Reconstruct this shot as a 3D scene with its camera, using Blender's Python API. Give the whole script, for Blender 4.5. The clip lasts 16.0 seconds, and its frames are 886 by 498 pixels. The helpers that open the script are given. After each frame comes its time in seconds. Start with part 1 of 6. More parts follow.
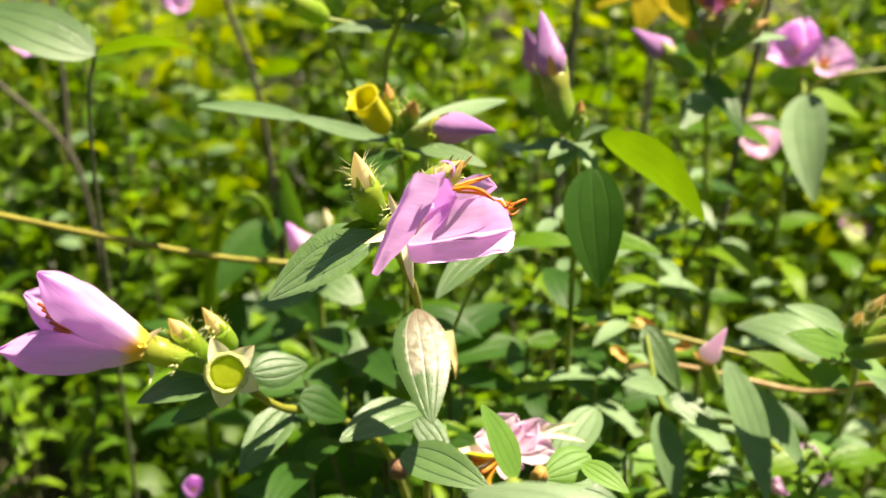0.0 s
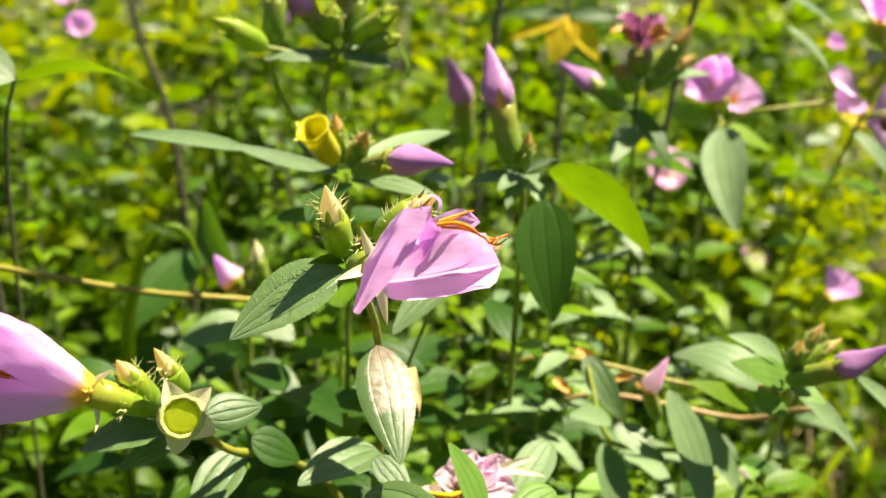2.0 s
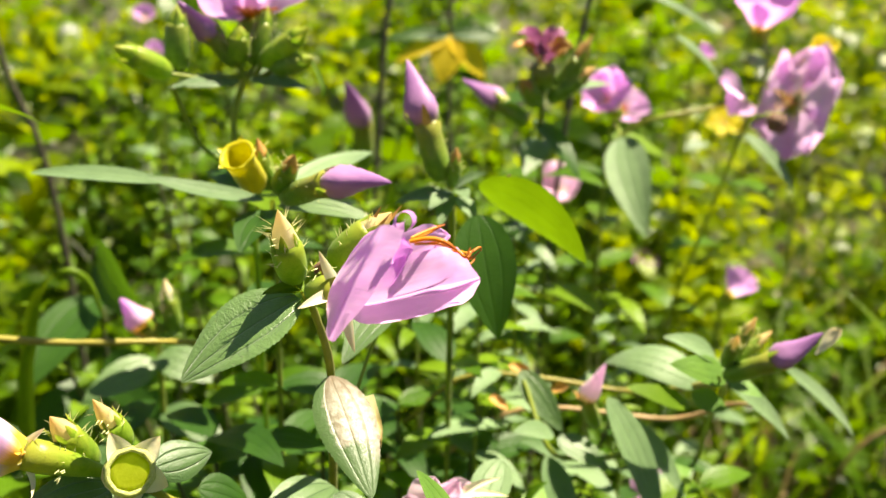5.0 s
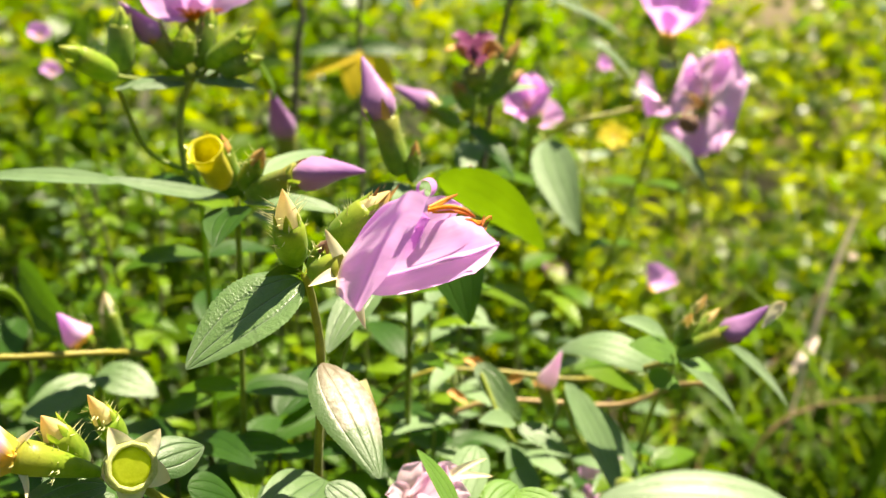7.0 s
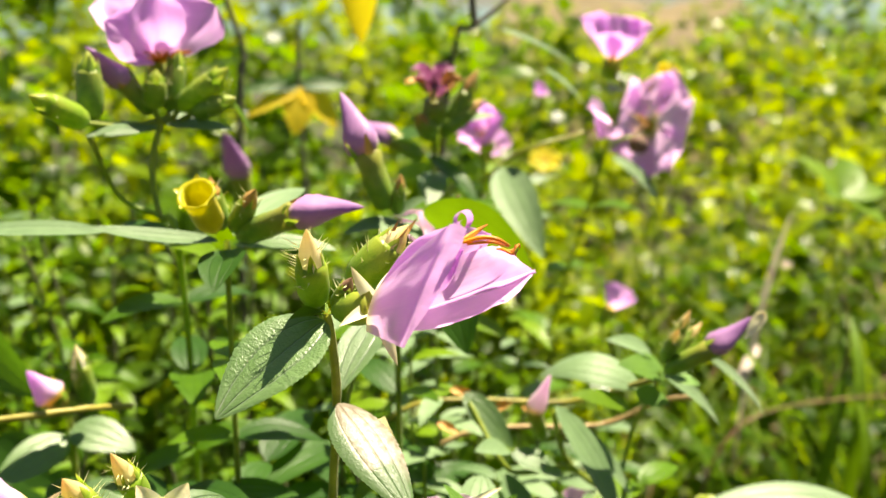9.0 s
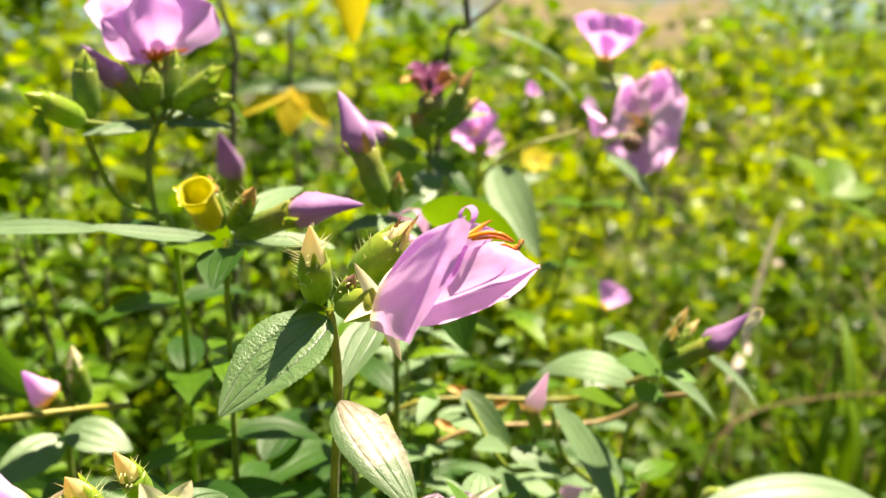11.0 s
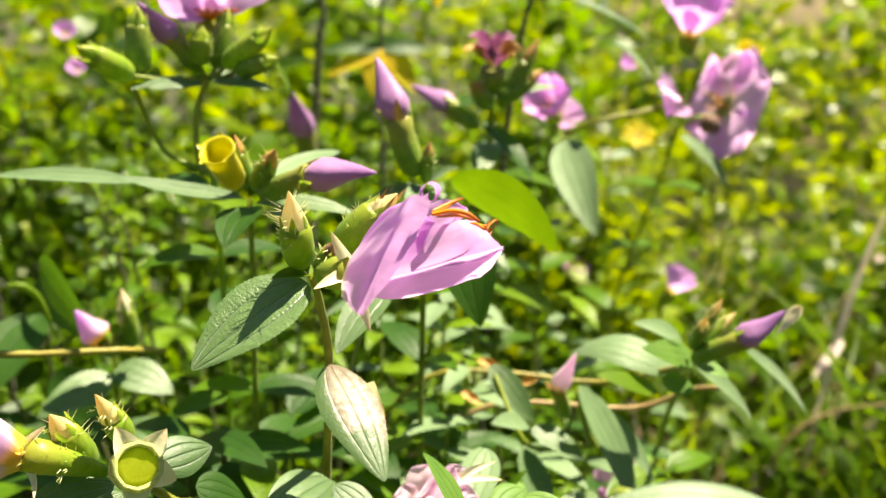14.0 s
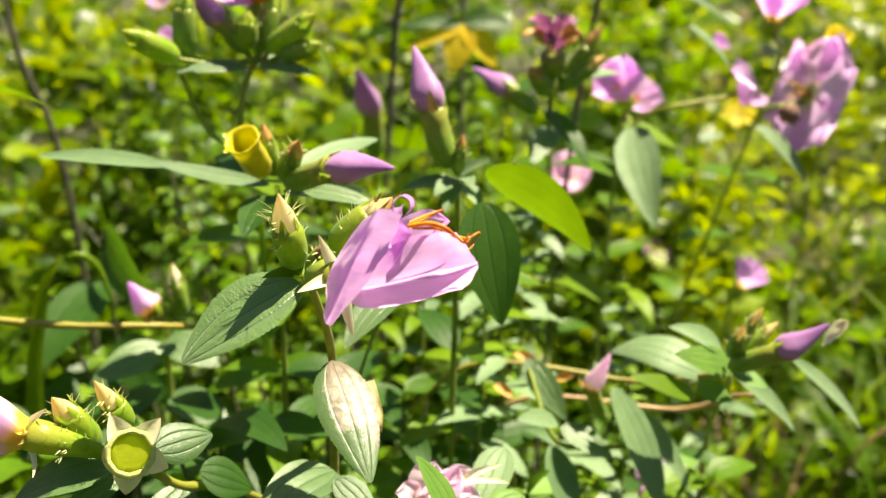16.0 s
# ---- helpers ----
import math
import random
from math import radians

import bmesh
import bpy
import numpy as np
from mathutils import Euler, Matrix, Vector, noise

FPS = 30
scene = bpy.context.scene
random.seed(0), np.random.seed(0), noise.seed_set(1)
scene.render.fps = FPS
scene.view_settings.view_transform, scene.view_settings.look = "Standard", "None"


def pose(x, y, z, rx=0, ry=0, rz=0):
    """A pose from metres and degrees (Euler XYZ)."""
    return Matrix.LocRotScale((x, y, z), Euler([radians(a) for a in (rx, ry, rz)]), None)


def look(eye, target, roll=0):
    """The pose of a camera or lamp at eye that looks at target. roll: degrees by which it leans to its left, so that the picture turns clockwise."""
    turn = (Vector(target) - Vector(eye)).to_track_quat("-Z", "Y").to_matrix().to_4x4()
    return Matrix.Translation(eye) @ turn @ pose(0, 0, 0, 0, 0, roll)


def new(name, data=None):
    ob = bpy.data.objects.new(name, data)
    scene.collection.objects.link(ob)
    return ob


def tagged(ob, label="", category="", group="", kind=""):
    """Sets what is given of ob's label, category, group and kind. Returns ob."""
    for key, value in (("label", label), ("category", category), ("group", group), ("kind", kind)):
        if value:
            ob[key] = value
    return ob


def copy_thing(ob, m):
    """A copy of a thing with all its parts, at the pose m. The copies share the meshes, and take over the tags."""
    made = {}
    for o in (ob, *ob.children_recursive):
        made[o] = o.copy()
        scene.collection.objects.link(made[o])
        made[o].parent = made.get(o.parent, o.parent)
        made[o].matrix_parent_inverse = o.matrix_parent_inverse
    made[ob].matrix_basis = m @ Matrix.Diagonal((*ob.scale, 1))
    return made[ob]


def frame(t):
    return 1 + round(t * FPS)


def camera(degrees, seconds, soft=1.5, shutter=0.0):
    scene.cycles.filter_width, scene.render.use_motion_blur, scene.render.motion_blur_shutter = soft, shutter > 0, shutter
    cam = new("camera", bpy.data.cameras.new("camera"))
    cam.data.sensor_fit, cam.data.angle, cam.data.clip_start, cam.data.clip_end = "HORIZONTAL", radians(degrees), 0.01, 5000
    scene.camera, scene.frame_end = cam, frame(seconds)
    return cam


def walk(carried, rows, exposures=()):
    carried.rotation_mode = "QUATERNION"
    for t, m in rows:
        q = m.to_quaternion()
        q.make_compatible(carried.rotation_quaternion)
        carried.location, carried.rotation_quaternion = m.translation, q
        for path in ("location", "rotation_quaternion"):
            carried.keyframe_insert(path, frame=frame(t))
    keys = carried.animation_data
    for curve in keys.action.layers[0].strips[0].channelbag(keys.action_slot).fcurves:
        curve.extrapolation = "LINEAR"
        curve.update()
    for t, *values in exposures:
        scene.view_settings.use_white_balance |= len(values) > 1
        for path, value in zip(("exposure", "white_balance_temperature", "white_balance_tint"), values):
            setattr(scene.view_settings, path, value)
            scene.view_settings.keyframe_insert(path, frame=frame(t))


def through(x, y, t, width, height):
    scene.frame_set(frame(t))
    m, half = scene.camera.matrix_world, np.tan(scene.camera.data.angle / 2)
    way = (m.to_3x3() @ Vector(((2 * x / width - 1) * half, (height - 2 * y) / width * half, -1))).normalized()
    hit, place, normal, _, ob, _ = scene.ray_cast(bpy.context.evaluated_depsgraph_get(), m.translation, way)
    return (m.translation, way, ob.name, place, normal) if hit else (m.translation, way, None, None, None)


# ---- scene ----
# the path: seconds, place in metres, yaw, pitch and roll in degrees
PATH = [
    (0, 0.00560, -0.00404, 0.70307, 0.703, -20.800, 1.144),
    (0.5, -0.00181, 0.00016, 0.70266, -0.943, -20.121, 1.675),
    (1, -0.00606, 0.00180, 0.70395, -3.079, -19.502, 2.496),
    (1.5, -0.01380, 0.00388, 0.70257, -4.719, -19.132, 2.994),
    (2, -0.01816, 0.00313, 0.70225, -6.344, -18.830, 3.184),
    (2.5, -0.01751, 0.00302, 0.70409, -7.542, -18.662, 3.106),
    (3, -0.02161, 0.00681, 0.70019, -9.397, -18.377, 3.072),
    (3.5, -0.02598, 0.00965, 0.69840, -10.577, -18.167, 2.650),
    (4, -0.03099, 0.01358, 0.69619, -12.136, -17.819, 2.294),
    (4.6, -0.03772, 0.01496, 0.69441, -13.614, -17.476, 1.929),
    (5.1, -0.04289, 0.01607, 0.69582, -14.820, -16.629, 1.588),
    (5.6, -0.05174, 0.01640, 0.69236, -16.648, -15.607, 1.636),
    (6.1, -0.06223, 0.01781, 0.68714, -18.689, -15.356, 1.341),
    (6.5, -0.06868, 0.01783, 0.68409, -20.105, -15.173, 1.329),
    (7, -0.07592, 0.01824, 0.68171, -22.073, -14.926, 1.297),
    (7.5, -0.08001, 0.02124, 0.68277, -23.075, -14.300, 0.622),
    (8, -0.08648, 0.02302, 0.68358, -23.690, -13.825, 0.105),
    (8.5, -0.09440, 0.02614, 0.68405, -25.313, -13.127, -0.603),
    (9, -0.10192, 0.03041, 0.68203, -27.125, -13.053, -0.795),
    (9.5, -0.10489, 0.03171, 0.68089, -27.700, -13.007, -0.842),
    (10, -0.10784, 0.03301, 0.67975, -28.273, -12.960, -0.890),
    (10.3, -0.10850, 0.03330, 0.67950, -28.400, -12.950, -0.900),
    (10.6, -0.10784, 0.03301, 0.67975, -28.273, -12.960, -0.890),
    (11.1, -0.10489, 0.03171, 0.68089, -27.700, -13.007, -0.842),
    (11.5, -0.10268, 0.03062, 0.68146, -27.238, -13.044, -0.807),
    (12, -0.09605, 0.02719, 0.68390, -25.833, -13.108, -0.610),
    (12.5, -0.08782, 0.02343, 0.68380, -23.823, -13.664, -0.020),
    (13, -0.08107, 0.02140, 0.68266, -23.153, -14.143, 0.385),
    (13.5, -0.07686, 0.01903, 0.68185, -22.366, -14.842, 1.179),
    (14, -0.07041, 0.01766, 0.68322, -20.434, -15.134, 1.337),
    (14.5, -0.06223, 0.01781, 0.68714, -18.689, -15.356, 1.341),
    (15, -0.05174, 0.01640, 0.69236, -16.648, -15.607, 1.636),
    (15.5, -0.04289, 0.01607, 0.69582, -14.820, -16.629, 1.588),
    (16, -0.03772, 0.01496, 0.69441, -13.614, -17.476, 1.929),
]


def turned(x, y, z, yaw, pitch, roll):
    """A camera's pose from its place, yaw to the left, pitch up and lean."""
    a, b = radians(yaw), radians(pitch)
    ahead = Vector((-math.sin(a) * math.cos(b), math.cos(a) * math.cos(b), math.sin(b)))
    return look((x, y, z), Vector((x, y, z)) + ahead, roll)


cam = camera(51.07, 16.0, soft=1.4)
cam.data.dof.use_dof = True
cam.data.dof.focus_distance = 0.262
cam.data.dof.aperture_fstop = 11.0
EXPOSURE = [(0.0, 1.38, 7200, 10.0), (4.0, 1.40, 7200, 10.0), (9.0, 1.48, 7200, 10.0), (11.5, 1.48, 7200, 10.0), (16.0, 1.40, 7200, 10.0)]
walk(cam, [(t, turned(*p)) for t, *p in PATH], EXPOSURE)

# ---- light ----
TO_SUN = Vector((0.36, 0.09, 0.93)).normalized()
world = bpy.data.worlds.new("sky")
scene.world = world
world.use_nodes = True
wn = world.node_tree.nodes
sky = wn.new("ShaderNodeTexSky")
sky.sky_type = "NISHITA"
sky.sun_disc = False
sky.sun_elevation = math.asin(TO_SUN.z)
sky.sun_rotation = math.atan2(TO_SUN.x, TO_SUN.y)
world.node_tree.links.new(sky.outputs[0], wn["Background"].inputs[0])
wn["Background"].inputs[1].default_value = 0.035
sun = new("sun", bpy.data.lights.new("sun", "SUN"))
sun.data.energy, sun.data.angle, sun.data.color = 6.5, radians(0.53), (1.0, 0.94, 0.76)
sun.matrix_world = look((0, 0, 5), Vector((0, 0, 5)) - TO_SUN)


# ---- materials ----
class Nodes:
    """A short way to write a node material."""

    def __init__(self, name):
        self.mat = bpy.data.materials.new(name)
        self.mat.use_nodes = True
        self.tree = self.mat.node_tree
        self.tree.nodes.clear()

    def add(self, kind, **inputs):
        n = self.tree.nodes.new("ShaderNode" + kind)
        for key, v in inputs.items():
            self.set(n, key, v)
        return n

    def set(self, n, key, v):
        key = int(key[1:]) if key[0] == "i" and key[1:].isdigit() else key.replace("_", " ")
        sock = n.inputs[key]
        if isinstance(v, bpy.types.NodeSocket):
            self.tree.links.new(v, sock)
        else:
            sock.default_value = v

    def math(self, op, a, b=0.0, c=0.0):
        n = self.add("Math", i0=a, i1=b, i2=c)
        n.operation = op
        return n.outputs[0]

    def mix(self, f, a, b):
        n = self.add("Mix")
        n.data_type = "RGBA"
        for k, v in ((0, f), (6, a), (7, b)):
            if isinstance(v, bpy.types.NodeSocket):
                self.tree.links.new(v, n.inputs[k])
            else:
                n.inputs[k].default_value = v if k == 0 else (*v, 1)
        return n.outputs[2]

    def noise(self, scale, detail=3.0, vec=None, distortion=0.0):
        n = self.add("TexNoise", Scale=scale, Detail=detail, Distortion=distortion)
        if vec is not None:
            self.tree.links.new(vec, n.inputs["Vector"])
        return n.outputs["Fac"]

    def span(self, v, a, b, lo=0.0, hi=1.0):
        n = self.add("MapRange", i0=v, i1=a, i2=b, i3=lo, i4=hi)
        return n.outputs[0]

    def done(self, shader):
        out = self.add("OutputMaterial")
        self.tree.links.new(shader, out.inputs[0])
        return self.mat


def leafy(name, dark, light, glow, through=0.3, rough=0.42, veins=1.0, sheen=0.25, island=False, blight=False, spec=0.5, bump=0.5):
    """A leaf: long veins and cross veins in its own u, v, mottled, partly letting light through."""
    m = Nodes(name)
    uv = m.add("UVMap").outputs[0]
    sep = m.add("SeparateXYZ", i0=uv)
    u, v = sep.outputs[0], sep.outputs[1]
    a = m.math("ABSOLUTE", m.math("MULTIPLY_ADD", v, 2.0, -1.0))
    d = m.math("MINIMUM", a, m.math("ABSOLUTE", m.math("SUBTRACT", a, 0.5)))
    vein = m.span(d, 0.0, 0.055, 1.0, 0.0)
    slant = m.math("ADD", u, m.math("MULTIPLY", a, 0.10))
    wob = m.noise(7.0, 2.0, uv)
    cross = m.math("ABSOLUTE", m.math("SINE", m.math("MULTIPLY", m.math("ADD", slant, m.math("MULTIPLY", wob, 0.09)), 46.0)))
    cross = m.span(cross, 0.0, 0.22, 1.0, 0.0)
    place = m.add("TexCoord").outputs["Object"]
    patch = m.noise(90.0, 3.0, place)
    grain = m.noise(1500.0, 2.0, place)
    rnd = m.math("POWER", m.add("NewGeometry").outputs["Random Per Island"], 1.9) if island else m.add("ObjectInfo").outputs["Random"]
    tone = m.math("ADD", m.math("MULTIPLY", patch, 0.75), m.math("MULTIPLY", rnd, 0.6))
    base = m.mix(m.span(tone, 0.25, 1.05), dark, light)
    groove = [c * 0.55 for c in dark]
    lines = m.math("MULTIPLY", m.math("MAXIMUM", vein, m.math("MULTIPLY", cross, 0.45)), 0.5 * veins)
    base = m.mix(lines, base, groove)
    base = m.mix(m.math("MULTIPLY", m.span(grain, 0.5, 0.8), 0.18), base, [c * 0.5 for c in dark])
    if blight:
        side = m.math("ADD", m.math("MULTIPLY_ADD", v, 2.0, -1.0), m.math("MULTIPLY", m.math("SUBTRACT", m.noise(9, 4, uv), 0.5), 0.5))
        end = m.math("ADD", u, m.math("MULTIPLY", m.math("SUBTRACT", m.noise(5, 5, uv), 0.5), 0.35))
        dead = m.math("MULTIPLY", m.span(side, -0.62, -0.5), m.span(end, 0.62, 0.56))
        rim = m.math("MULTIPLY", m.span(side, 0.35, 0.9), m.span(end, 0.8, 0.7))
        dead = m.math("MAXIMUM", dead, rim)
        straw = m.mix(m.span(m.noise(420.0, 5, place, 0.5), 0.38, 0.62), (0.19, 0.155, 0.105), (0.37, 0.35, 0.29))
        straw = m.mix(m.math("MULTIPLY", vein, 0.4), straw, (0.40, 0.37, 0.29))
        # brown at the heel is dead tissue and also the shadow painted there
        straw = m.mix(m.span(end, 0.05, 0.22, 0.8, 0.0), straw, (0.13, 0.08, 0.04))
        base = m.mix(dead, base, straw)
    quilt = m.noise(1.0, 3.0, m.add("Mapping", Vector=uv, Scale=(44.0, 20.0, 1.0)).outputs[0])
    height = m.math("ADD", m.math("MULTIPLY", m.math("MAXIMUM", vein, m.math("MULTIPLY", cross, 0.09)), -1.0), m.math("MULTIPLY_ADD", quilt, 0.80, m.math("MULTIPLY", grain, 0.45)))
    bp = m.add("Bump", Strength=min(1.0, bump), Distance=0.0004 * max(1.0, bump * 1.4), Height=height)
    p = m.add("BsdfPrincipled", Base_Color=base, Roughness=m.span(grain, 0.3, 0.7, rough - 0.08, rough + 0.12), Normal=bp.outputs[0])
    p.inputs["Sheen Weight"].default_value = sheen
    p.inputs["Sheen Roughness"].default_value = 0.4
    p.inputs["Specular IOR Level"].default_value = spec
    lit = m.mix(m.math("MULTIPLY", lines, 0.5), m.mix(m.span(tone, 0.25, 1.1), [c * 0.6 for c in glow], glow), [c * 0.4 for c in glow])
    if blight:
        lit = m.mix(dead, lit, (0.52, 0.45, 0.34))
    t = m.add("BsdfTranslucent", Color=lit, Normal=bp.outputs[0])
    mx = m.add("MixShader", i0=through, i1=p.outputs[0], i2=t.outputs[0])
    return m.done(mx.outputs[0])


def petally(name, tip, base, streak, through=0.58, rough=0.5, heel=(0.85, 0.75, 0.3), heel_at=0.16, veil=0.45, glow=(0.96, 0.62, 0.95)):
    """A thin petal: fine streaks along it, a paler heel."""
    m = Nodes(name)
    uv = m.add("UVMap").outputs[0]
    sep = m.add("SeparateXYZ", i0=uv)
    u, v = sep.outputs[0], sep.outputs[1]
    sc = m.add("Mapping", Vector=uv, Scale=(2.2, 34.0, 1.0)).outputs[0]
    fine = m.noise(1.0, 4.0, sc, 0.6)
    blot = m.noise(3.5, 3.0, uv)
    col = m.mix(m.span(m.math("ADD", u, m.math("MULTIPLY", blot, 0.5)), 0.25, 1.0), base, tip)
    col = m.mix(m.math("MULTIPLY", m.span(fine, 0.42, 0.75), 0.35), col, streak)
    col = m.mix(m.span(m.math("ADD", u, m.math("MULTIPLY", fine, 0.08)), heel_at, heel_at + 0.1, 0.95, 0.0), col, heel)
    bp = m.add("Bump", Strength=0.2, Distance=0.0004, Height=m.math("ADD", fine, m.math("MULTIPLY", blot, 1.2)))
    p = m.add("BsdfPrincipled", Base_Color=col, Roughness=rough, Normal=bp.outputs[0])
    p.inputs["Sheen Weight"].default_value = 0.3
    shine = m.mix(m.span(u, heel_at, heel_at + 0.12, 1.0, 0.0), glow, heel)
    t = m.add("BsdfTranslucent", Color=m.mix(veil, col, shine), Normal=bp.outputs[0])
    mx = m.add("MixShader", i0=through, i1=p.outputs[0], i2=t.outputs[0])
    return m.done(mx.outputs[0])


def skin(name, low, high, rough=0.45, scale=220.0, bump=0.3, through=0.0, along=None, sheen=0.1):
    """Stems, calyces, bark: two tones mottled at two scales; along: a third colour towards the tip."""
    m = Nodes(name)
    place = m.add("TexCoord").outputs["Object"]
    a, b = m.noise(scale, 4.0, place), m.noise(scale * 7, 2.0, place)
    col = m.mix(m.span(m.math("ADD", a, m.math("MULTIPLY", b, 0.3)), 0.4, 0.85), low, high)
    if along:
        uv = m.add("UVMap").outputs[0]
        u = m.add("SeparateXYZ", i0=uv).outputs[0]
        col = m.mix(m.span(m.math("ADD", u, m.math("MULTIPLY", a, 0.4)), 0.55, 1.15), col, along)
    bp = m.add("Bump", Strength=bump, Distance=0.0006, Height=m.math("ADD", a, b))
    p = m.add("BsdfPrincipled", Base_Color=col, Roughness=rough, Normal=bp.outputs[0])
    p.inputs["Sheen Weight"].default_value = sheen
    if not through:
        return m.done(p.outputs[0])
    t = m.add("BsdfTranslucent", Color=col)
    return m.done(m.add("MixShader", i0=through, i1=p.outputs[0], i2=t.outputs[0]).outputs[0])


LEAF = leafy("leaf_green", (0.036, 0.094, 0.018), (0.108, 0.195, 0.052), (0.20, 0.42, 0.02), 0.30, 0.43, 1.2, 0.34, spec=1.0, bump=0.7)
LEAF_WEED = leafy("leaf_weed", (0.030, 0.085, 0.004), (0.095, 0.19, 0.010), (0.28, 0.50, 0.008), 0.40, 0.30, 0.5, 0.0, spec=0.18)
LEAF_FRESH = leafy("leaf_fresh", (0.048, 0.11, 0.006), (0.16, 0.26, 0.010), (0.38, 0.54, 0.008), 0.34, 0.30, 0.4, 0.0, spec=0.18)
LEAF_PALE = leafy("leaf_grey_green", (0.072, 0.142, 0.046), (0.170, 0.265, 0.115), (0.22, 0.42, 0.04), 0.26, 0.54, 0.6, 0.40, spec=0.5)
# dark green, deepened to hold the shade between the stems in its colour
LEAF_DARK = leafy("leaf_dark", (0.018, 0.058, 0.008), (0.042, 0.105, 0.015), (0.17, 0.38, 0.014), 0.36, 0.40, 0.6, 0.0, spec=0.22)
LEAF_LIME = leafy("leaf_lime", (0.08, 0.17, 0.006), (0.17, 0.28, 0.012), (0.20, 0.35, 0.006), 0.45, 0.45, 0.5, 0.0, bump=0.3, spec=0.25)
LEAF_NEAR = leafy("leaf_level", (0.10, 0.16, 0.075), (0.18, 0.25, 0.13), (0.22, 0.38, 0.05), 0.15, 0.42, 0.4, 0.25, spec=0.6)
LEAF_LIGHT = leafy("leaf_light_green", (0.085, 0.19, 0.024), (0.16, 0.29, 0.045), (0.28, 0.50, 0.02), 0.3, 0.48, 0.8, 0.1, spec=0.4)
LEAF_BLIGHT = leafy("leaf_half_dead", (0.038, 0.085, 0.022), (0.072, 0.130, 0.042), (0.16, 0.34, 0.015), 0.36, 0.42, 0.8, 0.1, blight=True, spec=0.5, bump=0.35)
# one undergrowth leaf twice, shade put into the first colour, sunlight into the second
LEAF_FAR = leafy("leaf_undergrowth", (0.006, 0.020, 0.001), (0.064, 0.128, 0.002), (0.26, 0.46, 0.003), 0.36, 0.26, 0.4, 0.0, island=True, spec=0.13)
LEAF_SUN_TINT = leafy("leaf_sun_tint", (0.022, 0.056, 0.002), (0.22, 0.30, 0.002), (0.50, 0.60, 0.003), 0.38, 0.26, 0.3, 0.0, island=True, spec=0.13)
LEAF_YELLOW = leafy("leaf_yellowed", (0.62, 0.44, 0.02), (0.80, 0.60, 0.03), (1.0, 0.78, 0.02), 0.6, 0.5, 0.6, 0.05, spec=0.2)
# brighter copy of the grass below, with sunlight put into its colour
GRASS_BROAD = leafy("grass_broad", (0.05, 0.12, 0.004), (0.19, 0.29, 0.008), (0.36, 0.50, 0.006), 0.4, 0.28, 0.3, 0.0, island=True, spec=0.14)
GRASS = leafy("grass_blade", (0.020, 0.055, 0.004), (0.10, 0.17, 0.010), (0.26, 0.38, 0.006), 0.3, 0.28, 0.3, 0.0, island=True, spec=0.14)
PETAL = petally("petal_pink", (0.84, 0.44, 0.87), (0.92, 0.66, 0.92), (0.68, 0.24, 0.77), veil=0.6, through=0.60, glow=(0.95, 0.57, 0.98), heel=(0.94, 0.82, 0.60), heel_at=0.08)
PETAL_LIGHT = petally("petal_light_pink", (0.74, 0.36, 0.79), (0.88, 0.66, 0.89), (0.60, 0.19, 0.68), veil=0.5, through=0.45, glow=(0.86, 0.44, 0.96), heel=(0.86, 0.62, 0.03), heel_at=0.12)
PETAL_DEEP = petally("petal_deep_pink", (0.66, 0.26, 0.70), (0.76, 0.36, 0.78), (0.55, 0.14, 0.60), through=0.5, glow=(0.80, 0.35, 0.88), heel=(0.80, 0.40, 0.50), heel_at=0.05)
PETAL_FADED = petally("petal_faded", (0.86, 0.62, 0.78), (0.92, 0.82, 0.80), (0.72, 0.40, 0.52), heel=(0.85, 0.62, 0.2), heel_at=0.1)
PETAL_BUD = petally("petal_violet", (0.32, 0.12, 0.38), (0.46, 0.22, 0.46), (0.22, 0.07, 0.28), 0.25, 0.55, heel=(0.40, 0.22, 0.25), heel_at=0.04, veil=0.25)
PETAL_WILT = petally("petal_wilted", (0.24, 0.035, 0.16), (0.36, 0.11, 0.24), (0.14, 0.02, 0.06), 0.25, 0.4, veil=0.05)
CALYX = skin("calyx_green", (0.18, 0.33, 0.014), (0.35, 0.49, 0.035), 0.36, 260, 0.2, 0.45, along=(0.40, 0.42, 0.05))
CALYX_DARK = skin("calyx_deep_green", (0.12, 0.235, 0.014), (0.22, 0.35, 0.03), 0.4, 260, 0.2, 0.25, along=(0.26, 0.26, 0.03))
RIM = skin("rim_yellow_green", (0.52, 0.56, 0.12), (0.74, 0.76, 0.30), 0.45, 900, 0.6, 0.3)
CREAM = skin("sepal_cream", (0.80, 0.73, 0.48), (0.90, 0.86, 0.68), 0.5, 300, 0.3, 0.3, along=(0.86, 0.70, 0.42))
BUD_TIP = skin("bud_tip_cream", (0.80, 0.70, 0.38), (0.90, 0.84, 0.58), 0.45, 350, 0.3, 0.5, along=(0.84, 0.68, 0.36))
TAN = skin("bud_tip_tan", (0.72, 0.58, 0.24), (0.88, 0.80, 0.46), 0.45, 350, 0.3, 0.5, along=(0.74, 0.52, 0.22))
BRISTLE = skin("bristle_pale", (0.66, 0.64, 0.26), (0.84, 0.82, 0.45), 0.4, 500, 0.1, 0.2)
CUP_YELLOW = skin("cup_yellow", (0.53, 0.47, 0.012), (0.72, 0.67, 0.03), 0.34, 200, 0.3, 0.45)
CUP_INSIDE = skin("cup_inside", (0.55, 0.62, 0.02), (0.74, 0.80, 0.06), 0.3, 200, 0.2, 0.75)
